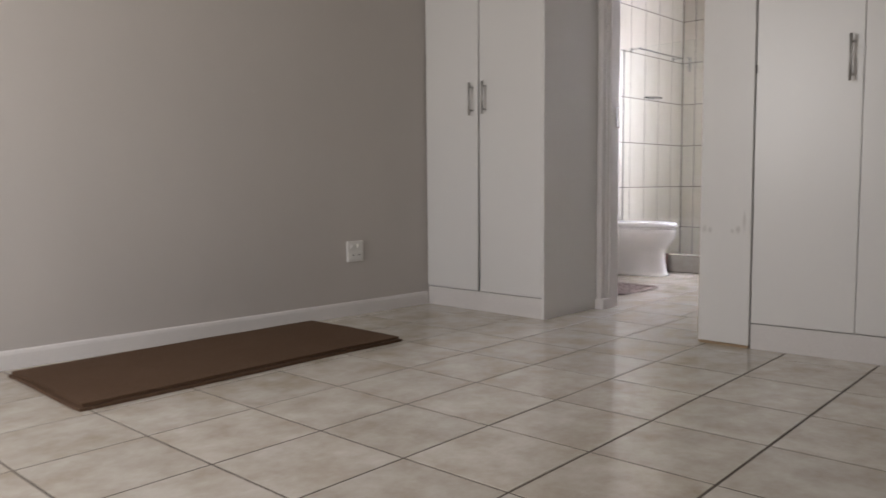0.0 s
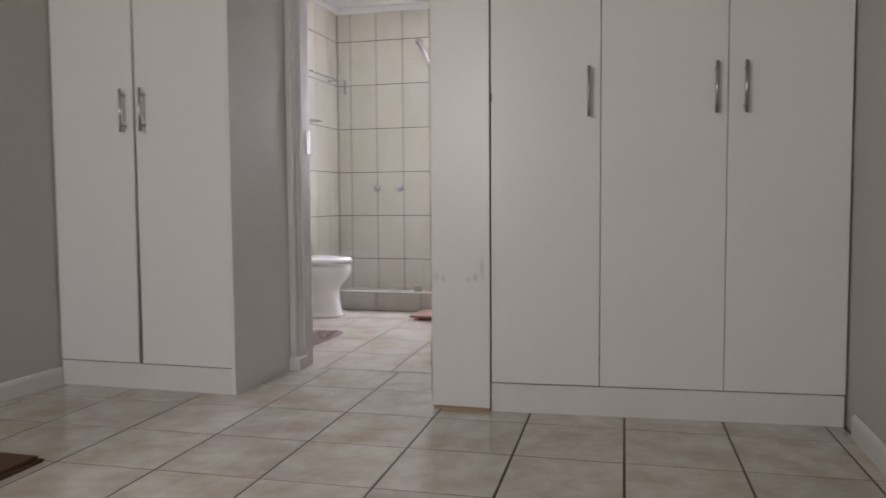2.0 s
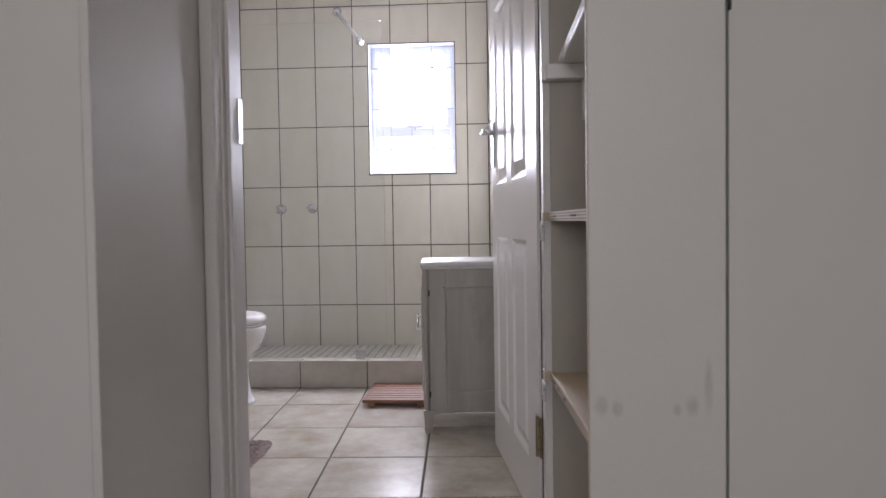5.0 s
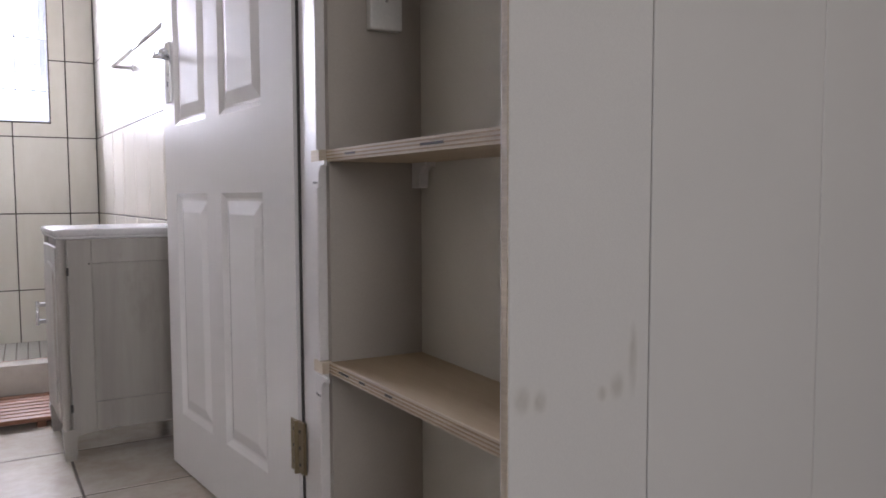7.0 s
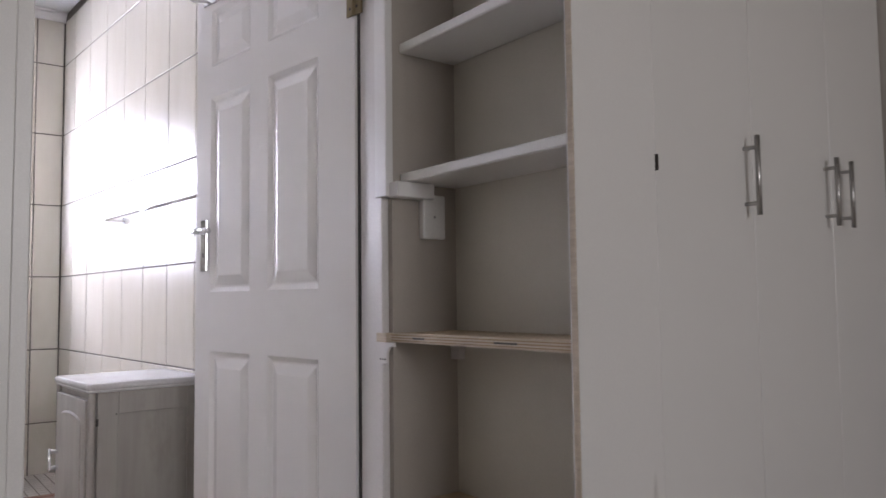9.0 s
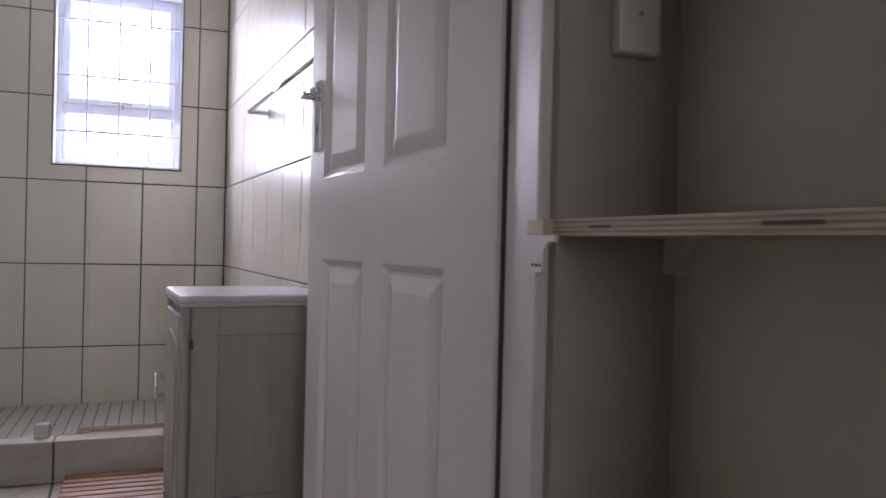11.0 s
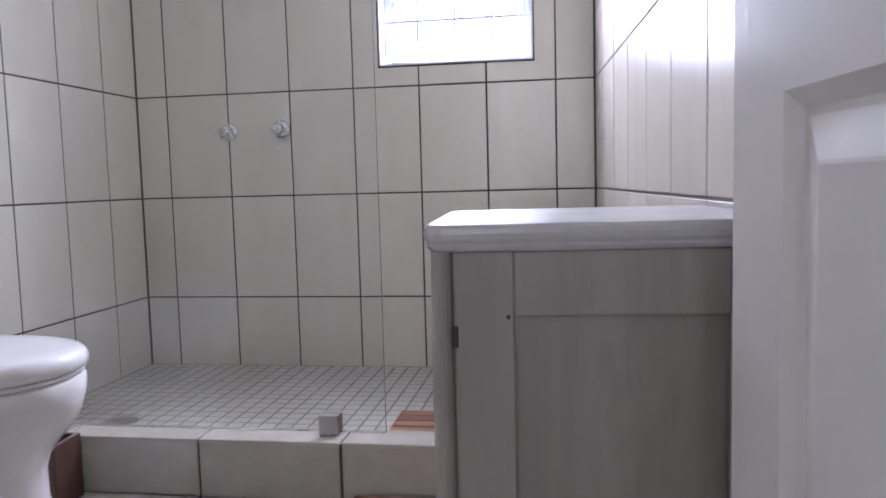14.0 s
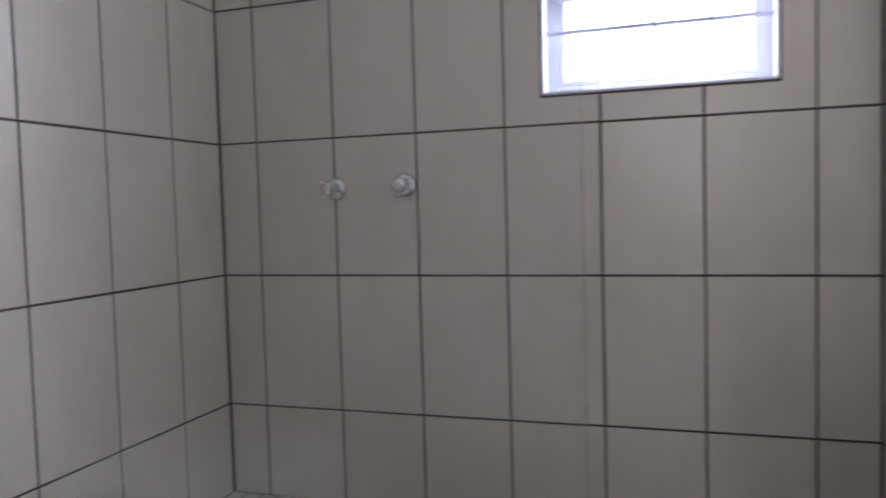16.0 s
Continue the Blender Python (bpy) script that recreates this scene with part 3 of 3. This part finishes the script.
def panel_door():
    """A six-panel moulded door, swung open into the bathroom."""
    L, H, T = 0.853, 2.03, 0.036
    swing = math.degrees(math.atan2(0.14, 1.0))
    place = pose(4.682, 2.246, 0.008, 0, 0, swing)
    d = thing("door_1", (4.682, 2.246, 0.0), "white six-panel moulded door standing open into the bathroom", "door", "", "structure")
    cols = ((0.160, 0.414), (0.512, 0.757))
    rows = ((0.165, 0.799), (0.989, 1.625), (1.728, 1.92))
    xs = [0, .160, .414, .512, .757, L]
    zs = [0, .165, .799, .989, 1.625, 1.728, 1.92, H]
    b = bmesh.new()

    def quad(*p):
        b.faces.new([b.verts.new(q) for q in p])

    for side, s in ((0.0, 1), (-T, -1)):
        for i in range(5):
            for j in range(7):
                x0, x1, z0, z1 = xs[i], xs[i + 1], zs[j], zs[j + 1]
                if (x0, x1) not in cols or (z0, z1) not in rows:
                    quad((x0, side, z0), (x1, side, z0), (x1, side, z1), (x0, side, z1))
                    continue
                steps = ((0, 0), (.006, -.004), (.014, -.009), (.02, -.0095), (.05, -.001), (.053, -.0005))
                for (a, p), (c, q) in zip(steps, steps[1:]):
                    ra = [(x0 + a, side + s * p, z0 + a), (x1 - a, side + s * p, z0 + a), (x1 - a, side + s * p, z1 - a), (x0 + a, side + s * p, z1 - a)]
                    rc = [(x0 + c, side + s * q, z0 + c), (x1 - c, side + s * q, z0 + c), (x1 - c, side + s * q, z1 - c), (x0 + c, side + s * q, z1 - c)]
                    for k in range(4):
                        quad(ra[k], ra[(k + 1) % 4], rc[(k + 1) % 4], rc[k])
                a, p = steps[-1]
                quad((x0 + a, side + s * p, z0 + a), (x1 - a, side + s * p, z0 + a), (x1 - a, side + s * p, z1 - a), (x0 + a, side + s * p, z1 - a))
    quad((0, 0, 0), (0, 0, H), (0, -T, H), (0, -T, 0))
    quad((L, 0, 0), (L, 0, H), (L, -T, H), (L, -T, 0))
    quad((0, 0, H), (L, 0, H), (L, -T, H), (0, -T, H))
    quad((0, 0, 0), (L, 0, 0), (L, -T, 0), (0, -T, 0))
    bmesh.ops.remove_doubles(b, verts=b.verts, dist=.0001)
    b.transform(place)
    leaf = part("leaf", b, M_DOOR, d)
    # lever handle on a long plate
    x = L - 0.062
    b = box(x - .02, x + .02, 0.0, .007, 1.055, 1.225, .003, 2)
    b.transform(place)
    h = part("handle_plate", b, M_CHROME, leaf, "chrome lever handle on a long plate")
    b = rod((x, .006, 1.185), (x, .045, 1.185), .009, 14)
    rod((x + .006, .043, 1.185), (x - .05, .047, 1.187), .0085, 14, .007, bm=b)
    rod((x - .05, .047, 1.187), (x - .105, .044, 1.18), .007, 14, .009, bm=b)
    b.transform(place)
    part("lever", b, M_CHROME, h, "", True)
    b = box(x - .004, x + .004, .0068, .0075, 1.10, 1.115)
    b.transform(place)
    part("keyhole", b, M_DARK, h)
    for z in (.27, 1.75):
        b = box(-.03, .03, -.004, .0035, z - .055, z + .055, .001)
        rod((0, .004, z - .056), (0, .004, z + .056), .006, 12, bm=b)
        b.transform(place)
        hg = part("hinge", b, M_BRASS, d, "aged brass butt hinge")
        for zz in (-.035, 0, .035):
            for xx in (-.014, .014):
                b = rod((xx, .003, z + zz), (xx, .0045, z + zz), .004, 8)
                b.transform(place)
                part("screw", b, M_DARK, hg)


panel_door()


# ---- bathroom: cabinet ----
def washed_cabinet():
    x0, x1, y0, y1, zt = 5.687, 6.083, 2.270, 2.652, 0.702
    c = thing("cabinet", (5.86, 2.46, 0), "whitewashed wooden bathroom cabinet on short feet", "cabinet")
    # moulded top

    def slab(grow, clip):
        """The outline of the top, its corners clipped."""
        a, b, e, f = x0 - grow, x1 + grow, y0 - .01, y1 + grow
        return [(a, e), (b, e), (b, f - clip), (b - .3 * clip, f - .3 * clip), (b - clip, f), (a + clip, f), (a + .3 * clip, f - .3 * clip), (a, f - clip)]

    t = loft([[(x, y, zt + h) for x, y in slab(g, .022)] for g, h in ((.001, -.031), (.004, -.029), (.006, -.025), (.005, -.0215), (.0065, -.0205), (.0085, -.017), (.0095, -.011), (.0085, -.005), (.006, -.0012), (.002, 0))])
    part("top", t, M_TOP, c, "rubbed white moulded top with clipped corners")
    part("body", box(x0 + .012, x1 - .012, y0 + .006, y1 - .012, .09, zt - .03), M_WASH, c)
    for sx, s in ((x0, 1), (x1, -1)):
        f = box(min(sx, sx + s * .016), max(sx, sx + s * .016), y1 - .092, y1 - .0255, .085, zt - .031, .002)
        rod((sx + s * .013, y1 - .011, .06), (sx + s * .013, y1 - .011, zt - .031), .0125, 16, bm=f)
        box(min(sx, sx + s * .016), max(sx, sx + s * .016), y0, y0 + .055, .085, zt - .031, .002, bm=f)
        box(min(sx, sx + s * .0158), max(sx, sx + s * .0158), y0 + .055, y1 - .092, zt - .105, zt - .031, .002, bm=f)
        box(min(sx, sx + s * .0158), max(sx, sx + s * .0158), y0 + .055, y1 - .092, .085, .172, .002, bm=f)
        part("side_frame", f, M_WASH, c)
        part("side_panel", box(min(sx + s * .008, sx + s * .013), max(sx + s * .008, sx + s * .013), y0 + .05, y1 - .088, .165, zt - .10), M_WASH, c)
    # bevelled corner posts that end in tapered feet
    for px, sx in ((x0 + .018, 1), (x1 - .018, -1)):
        for py in (y0 + .02, y1 - .018):
            r = [[(px + a * w, py + b2 * w, z) for a, b2 in ((-1, -1), (1, -1), (1, 1), (-1, 1))] for z, w in ((-.002, .0145), (.016, .0165), (.019, .0185), (.026, .0185), (.029, .0165), (.095, .0215))]
            part("foot", loft(r), M_WASH, c)
    # shaped apron under the side and front
    for sx in (x0 + .002, x1 - .014):
        pts = [(y0 + .03, .11), (y0 + .03, .070)] + [(y0 + .03 + (y1 - y0 - .06) * i / 10, .078 + .006 * math.sin(math.pi * i / 10)) for i in range(1, 10)] + [(y1 - .03, .070), (y1 - .03, .11)]
        part("apron", loft([[(x, y, z) for y, z in pts] for x in (sx, sx + .012)]), M_WASH, c)
    # door on the front, with an arched moulding
    d = part("door", box(x0 + .03, x1 - .03, y1 - .012, y1 + .004, .11, zt - .055, .003, 2), M_WASH, c)
    pts = [(x0 + .07, .16), (x1 - .07, .16)] + [((x0 + x1) / 2 + (x1 - x0 - .14) / 2 * math.cos(a), zt - .14 + .035 * math.sin(a)) for a in [math.pi * i / 12 for i in range(13)]]
    part("raised_panel", loft([[(x, y1 + .0035, z) for x, z in pts], [(.96 * (x - 5.86) + 5.86, y1 + .009, .97 * (z - .38) + .38) for x, z in pts]]), M_WASH, d)
    h = part("handle", rod((x1 - .055, y1 + .032, .372), (x1 - .055, y1 + .032, .452), .0055, 12), M_CHROME, d, "small chrome bar handle", True)
    for z in (.384, .44):
        part("post", rod((x1 - .055, y1 + .003, z), (x1 - .055, y1 + .032, z), .007, 10), M_CHROME, h)
    for z in (.575, .16):
        part("hinge", box(x0 - .0015, x0 + .004, y1 - .029, y1 - .022, z - .012, z + .012, .001), M_DARK, c, "small dark hinge")
    part("hole", rod((x0 - .0012, y1 - .085, zt - .105), (x0 + .002, y1 - .085, zt - .105), .0026, 10), M_DARK, c)
    corner = Vector((x0, y1, 0)) * K
    c.matrix_basis = Matrix.Translation(corner) @ Matrix.Rotation(radians(4.0), 4, "Z") @ Matrix.Translation(c.location - corner)


washed_cabinet()


# ---- bathroom: toilet ----
def toilet():
    cx, wall = 6.20, Y_LEFT - .004
    t = thing("toilet", (cx, 3.85, 0), "white porcelain toilet with the lid closed", "toilet")

    def ring(z, half, back, front, n=28, square=2.3):
        pts = []
        mid, ly = (back + front) / 2, (front - back) / 2
        for i in range(n):
            a = 2 * math.pi * i / n
            ca, sa = math.cos(a), math.sin(a)
            pts.append((cx + half * math.copysign(abs(ca) ** (2 / square), ca), wall - mid - ly * math.copysign(abs(sa) ** (2 / square), sa), z))
        return pts

    rings = [ring(-.004, .135, .14, .652), ring(.016, .134, .14, .651), ring(.022, .129, .145, .645), ring(.05, .124, .15, .636), ring(.12, .118, .15, .622), ring(.18, .119, .145, .621),
             ring(.215, .127, .135, .632), ring(.245, .144, .12, .654), ring(.275, .163, .105, .681), ring(.305, .177, .095, .699), ring(.34, .1845, .085, .708), ring(.372, .186, .08, .710), ring(.377, .183, .083, .706)]
    part("bowl", loft(rings), M_PORC, t, "", True)
    part("seat", loft([ring(.3785, .178, .16, .700), ring(.381, .182, .155, .704), ring(.388, .182, .155, .704), ring(.390, .178, .16, .700)]), M_SEAT, t, "white plastic seat", True)
    lid = [ring(.392, .182, .155, .706), ring(.394, .187, .15, .712), ring(.412, .188, .15, .713), ring(.424, .184, .154, .708), ring(.431, .174, .165, .696), ring(.4345, .155, .185, .672), ring(.436, .12, .22, .63), ring(.4365, .03, .36, .5)]
    part("lid", loft(lid), M_SEAT, t, "thick rounded white plastic lid", True)


toilet()


# ---- bathroom: shower ----
CURB_X0, CURB_X1, CURB_Z = 6.531, 6.635, 0.145
CURB_J = (2.20, 2.67, 3.027, 3.384, 3.741, 4.098, Y_LEFT - .003)
curb = structure("shower_curb", box(CURB_X0 + .006, CURB_X1, y_right(6.58) + .003, Y_LEFT - .001, -.003, CURB_Z - .005), M_GROUT, "low tiled kerb at the shower", "kerb")
shower_floor = structure("shower_floor", box(CURB_X1, X_BACK - .001, y_right(6.7) + .06, Y_LEFT - .001, -.003, .0345), M_MGROUT, "small cream mosaic tiles with dark grout", "floor")


def shower_screen():
    s = thing("shower_screen", (6.6, 3.55, CURB_Z), "fixed clear glass shower screen on the tiled kerb", "shower screen")
    g = part("glass", box(6.597, 6.605, 2.932, Y_LEFT - .005, CURB_Z + .004, 1.92, .001), M_GLASS, s, "clear frameless glass")
    g.visible_shadow = False
    for y in (3.07, 3.95):
        b = box(6.578, 6.596, y - .025, y + .025, CURB_Z - .001, CURB_Z + .05, .003, 2)
        box(6.606, 6.624, y - .025, y + .025, CURB_Z - .001, CURB_Z + .05, .003, 2, bm=b)
        part("clip", b, M_STEEL, s, "square satin glass clip")
    part("channel", box(6.59, 6.612, Y_LEFT - .006, Y_LEFT - .0045, CURB_Z, 1.92), M_CHROME, s)


shower_screen()


def shower_tap(y, z, turn):
    t = thing("shower_tap", (X_BACK, y, z), "chrome shower tap with a cross handle", "tap", "shower taps")
    m = Matrix.Translation((X_BACK - .004, y, z)) @ Matrix.Rotation(radians(-90), 4, "Y")
    part("flange", lathe([(.034, 0), (.034, .004), (.028, .010), (.02, .014)], 28, None, m), M_CHROME, t, "", True)
    part("body", lathe([(.018, .012), (.018, .03), (.022, .034), (.022, .05), (.015, .058), (.004, .06)], 24, None, m), M_CHROME, t, "", True)
    b = None
    for k in range(2):
        a = radians(turn + 90 * k)
        d = Vector((0, math.cos(a), math.sin(a))) * .034
        c = Vector((X_BACK - .046, y, z))
        b = rod(c - d, c + d, .0055, 10, bm=b)
    part("cross_handle", b, M_CHROME, t)


shower_tap(3.792, .965, 35)
shower_tap(3.578, .968, 15)


def shower_arm():
    s = thing("shower", (X_BACK, 3.385, 2.28), "chrome shower arm, coloured white for its reflection, and small rose on the tiles", "shower")
    m = Matrix.Translation((X_BACK - .004, 3.385, 2.28)) @ Matrix.Rotation(radians(-90), 4, "Y")
    part("flange", lathe([(.03, 0), (.03, .004), (.014, .012)], 24, None, m), M_CHROME, s, "", True)
    a, b2 = Vector((X_BACK - .01, 3.385, 2.275)), Vector((7.40, 3.19, 2.02))
    # chrome arm in plain white: the window's reflection is put into its colour
    part("arm", rod(a, b2, .012, 14), M_SEAT, s, "chrome shower arm whitened for its window reflection", True)
    d = (b2 - a).normalized()
    part("rose", rod(b2 - d * .01, b2 + d * .03, .014, 20, .028), M_CHROME, s, "", True)


shower_arm()
dr = thing("floor_drain", (6.97, 3.86, .03), "round steel floor drain in the mosaic", "drain")
part("grate", lathe([(.05, .0), (.05, .0095), (.044, .011), (.002, .0095)], 28, None, Matrix.Translation((6.97, 3.86, .028))), M_STEEL, dr, "", True)


def towel_rail(name, a, b2, wall_off, label):
    t = thing(name, a, label, "towel rail")
    part("bar", rod(a, b2, .007, 12), M_CHROME, t, "", True)
    for p in (a, b2):
        q = Vector(p) + Vector(wall_off)
        part("post", rod(p, q, .008, 12), M_CHROME, t)
        n = Vector(wall_off).normalized()
        part("flange", rod(q - n * .008, q, .018, 18), M_CHROME, t)
    return t


towel_rail("towel_rail", (6.62, y_right(6.62) + .085, 1.335), (5.60, y_right(5.60) + .085, 1.335), (0, -.08, 0), "thin chrome towel rail on the tiled wall")
towel_rail("towel_rail", (6.72, Y_LEFT - .09, 1.935), (7.50, Y_LEFT - .09, 1.935), (0, .086, 0), "chrome towel rail on the tiled wall")


def wall_hooks(at, label):
    """A small plate with three hooks one above another."""
    h = thing("hook_rack", at, label, "hook rack")
    x, y, z = at
    part("plate", box(x - .012, x, y - .012, y + .012, z - .12, z + .02, .003, 2), M_CHROME, h)
    for k in range(3):
        part("hook", rod((x - .01, y, z - .045 * k), (x - .075, y - .01, z - .045 * k + .012), .007, 10, .005), M_CHROME, h)


wall_hooks((X_BACK - .004, 4.105, 1.95), "small chrome hooks on the corner tiles")
ph = thing("soap_holder", (7.03, Y_LEFT - .01, 1.53), "small chrome and glass soap holder on the tiles", "soap holder")
part("dish", box(6.95, 7.13, Y_LEFT - .10, Y_LEFT - .012, 1.525, 1.537, .003, 2), M_GLASS, ph, "clear glass dish")
part("post", rod((7.04, Y_LEFT - .05, 1.522), (7.04, Y_LEFT - .004, 1.522), .009, 12), M_CHROME, ph)


def door_hooks():
    """A row of hooks hung over the top of the open door."""
    h = thing("door_hooks", (5.3, 2.36, 1.97), "pale metal hook rail hung over the door", "hook rail")
    turn = pose(4.682, 2.246, 0.008, 0, 0, math.degrees(math.atan2(0.14, 1.0)))
    b = box(.42, .80, .003, .008, 1.94, 1.975, .002)
    b.transform(turn)
    part("rail", b, M_CHROME, h)
    for x in (.5, .72):
        b = box(x, x + .03, .0015, .003, 1.94, 2.036)
        box(x, x + .03, -.039, .003, 2.034, 2.037, bm=b)
        b.transform(turn)
        part("strap", b, M_CHROME, h)
    for k in range(6):
        x = .45 + .066 * k
        b = rod((x, .007, 1.955), (x, .06, 1.945), .005, 10)
        rod((x, .06, 1.945), (x, .095, 1.975), .005, 10, .007, bm=b)
        b.transform(turn)
        part("hook", b, M_PLASTIC, h, "pale tipped hook")


door_hooks()


def duckboard(x0, x1, y0, y1, z, n, label):
    d = thing("duckboard", ((x0 + x1) / 2, (y0 + y1) / 2, z), label, "duckboard", "duckboards")
    w = (x1 - x0) / n
    for i in range(n):
        part("slat", box(x0 + i * w + .005, x0 + (i + 1) * w - .005, y0, y1, z + .02, z + .036, .002), M_CEDAR, d)
    for y in (y0 + .035, y1 - .06, (y0 + y1) / 2):
        part("bearer", box(x0 + .012, x1 - .012, y, y + .03, z - .001, z + .02, .002), M_CEDAR, d)


duckboard(6.115, 6.50, 2.40, 2.985, 0, 8, "red-brown slatted wooden duckboard on the floor tiles")
duckboard(6.68, 7.03, 2.42, 2.985, .038, 7, "red-brown slatted wooden duckboard on the shower floor")


def bath_mat():
    t = thing("bath_mat", (5.3, 3.5, 0), "pinkish-grey shaggy bath mat on the tiles", "bath mat")
    rnd = random.Random(9)
    b = bmesh.new()
    bmesh.ops.create_grid(b, x_segments=60, y_segments=60, size=1)
    for v in b.verts:
        u, w = v.co.x, v.co.y
        k = 1 / max(1.0, (abs(u) ** 8 + abs(w) ** 8) ** (1 / 8))
        edge = max(abs(u), abs(w))
        v.co = Vector((5.285 + u * k * .275 + rnd.uniform(-.003, .003), 3.505 + w * k * .275 + rnd.uniform(-.003, .003), (.014 + rnd.uniform(-.004, .004)) * (1 - max(0, edge - .9) * 8) + .001))
    part("shaggy_top", b, M_BATHMAT, t)


bath_mat()
bx = thing("brown_box", (6.46, 3.77, 0), "small dark brown wooden box beside the toilet", "box")
b = None
for a in ((6.42, 6.52, 3.685, 3.697), (6.42, 6.52, 3.878, 3.89), (6.42, 6.432, 3.697, 3.878), (6.508, 6.52, 3.697, 3.878)):
    b = box(*a, -.002, .158, .002, bm=b)
part("sides", b, M_DARKWOOD, bx)
part("base", box(6.432, 6.508, 3.697, 3.878, -.002, .012), M_DARKWOOD, bx)


# ---- tiles: pieces of the floors and walls ----
GAP = 0.0029
FLOOR_GAP = 0.0035


def axes(x, y, z):
    return Matrix((x, y, z)).transposed()


def place_on(rot, at):
    return Matrix.Translation(at) @ rot.to_4x4()


def grid_edges(lo, hi, joint, pitch):
    k = math.ceil((lo - joint) / pitch)
    e = [lo]
    while joint + k * pitch < hi - .004:
        if joint + k * pitch > lo + .004:
            e.append(joint + k * pitch)
        k += 1
    return e + [hi]


FLAT = axes((1, 0, 0), (0, 1, 0), (0, 0, 1))


def floor_tiles(x0, x1, y0, y1, jx, jy, px, py, turn=0.0, skip=None):
    """Tiles on a grid turned by a small angle about one of its crossings."""
    swing = Matrix.Translation((jx, jy, 0)) @ Matrix.Rotation(turn, 4, "Z") @ Matrix.Translation((-jx, -jy, 0))
    ex, ey = grid_edges(x0, x1, jx, px), grid_edges(y0, y1, jy, py)
    rnd = random.Random(3)
    for a, c in zip(ex, ex[1:]):
        for d, e in zip(ey, ey[1:]):
            if skip and skip((a + c) / 2, (d + e) / 2):
                continue
            w, h = c - a - 2 * FLOOR_GAP, e - d - 2 * FLOOR_GAP
            if w > .012 and h > .012:
                tile("floor_tile", floor, M_FLOOR, [(0, 0), (w, 0), (w, h), (0, h)], .012, .0016, swing @ place_on(FLAT, (a + FLOOR_GAP, d + FLOOR_GAP, -.012 + rnd.uniform(-.0006, .0002))))


floor_tiles(-.66, 4.558, .615, 4.14, 2.7066, 2.4802, .373, .360, .0332, lambda x, y: x > 4.2 and (y > 3.25 or y < 1.85))
floor_tiles(.25, 1.3, -.65, .60, 2.408, 2.478, .3545, .3545)
floor_tiles(4.526, CURB_X0 + .05, 2.12, Y_LEFT + .05, 6.17, 3.37, .4115, .3575, .044)


def wall_tiles(parent, rot, at, u0, u1, ju, vs, hole=None, pitch=.255):
    eu = grid_edges(u0, u1, ju, pitch)
    rnd = random.Random(5)
    for a, c in zip(eu, eu[1:]):
        for d, e in zip(vs, vs[1:]):
            pts = cut_rect(a + GAP, c - GAP, d + GAP, e - GAP, hole)
            if not pts or c - a < .012:
                continue
            o = pts[0]
            pts = [(p[0] - o[0], p[1] - o[1]) for p in pts]
            if hole:
                o = (o[0], o[1])
            tile("wall_tile", parent, M_WTILE, pts, .008, .0014, place_on(rot, Vector(at) + rot @ Vector((o[0], o[1], -.0060 + rnd.uniform(-.0004, .0003)))))


ROWS_Z = (0.0, .311, .712, 1.113, 1.514, 1.915, 2.316, CEIL - .045)
wall_tiles(wall_far, axes((0, -1, 0), (0, 0, 1), (-1, 0, 0)), (X_BACK, Y_LEFT, 0), 0.004, Y_LEFT - Y_RIGHT - .004, .130, (.03,) + ROWS_Z[1:], (Y_LEFT - WIN[1] - .007, Y_LEFT - WIN[0] + .007, WIN[2] - .009, WIN[3] + .007))
wall_tiles(wall_left, axes((1, 0, 0), (0, 0, 1), (0, -1, 0)), (0, Y_LEFT, 0), 4.66, X_BACK - .005, 7.49, ROWS_Z)
sk = math.atan(SKEW)
wall_tiles(wall_right, axes((-math.cos(sk), -math.sin(sk), 0), (0, 0, 1), (-math.sin(sk), math.cos(sk), 0)), (X_BACK, Y_RIGHT, 0), .006, 3.04, .227, ROWS_Z, None, .2735)
# kerb tiles: front and top
for a, c in zip(CURB_J, CURB_J[1:]):
    a = max(a, y_right(6.58) + .004)
    w = c - a - 2 * GAP
    tile("kerb_tile", curb, M_CURB, [(0, 0), (w, 0), (w, CURB_Z - .006), (0, CURB_Z - .006)], .009, .0016, place_on(axes((0, -1, 0), (0, 0, 1), (-1, 0, 0)), (CURB_X0 + .0085, c - GAP, .003)))
    tile("kerb_tile", curb, M_CURB, [(0, 0), (CURB_X1 - CURB_X0 - .002, 0), (CURB_X1 - CURB_X0 - .002, w), (0, w)], .009, .002, place_on(FLAT, (CURB_X0 - .0005, a + GAP, CURB_Z - .009)))
# mosaic on the shower floor
P = 0.051
rest = bmesh.new()
count = 0
for i in range(22):
    for j in range(36):
        x, y = CURB_X1 + .004 + i * P, Y_LEFT - .0055 - (j + 1) * P
        if x + P > X_BACK - .002 or y < y_right(x) + .004:
            continue
        w = P - .005
        pts = [(0, 0), (w, 0), (w, w), (0, w)]
        if i < 13 and count < 300:
            tile("mosaic_tile", shower_floor, M_MOSAIC, pts, .009, .0012, place_on(FLAT, (x, y, .026)))
            count += 1
        else:
            add(rest, outline_solid(pts, .009, .0012), Matrix.Translation((x, y, .026)))
far_mosaic = part("mosaic_tiles", rest, M_MOSAIC, shower_floor)
tagged(far_mosaic, "", "", "", "stuff")
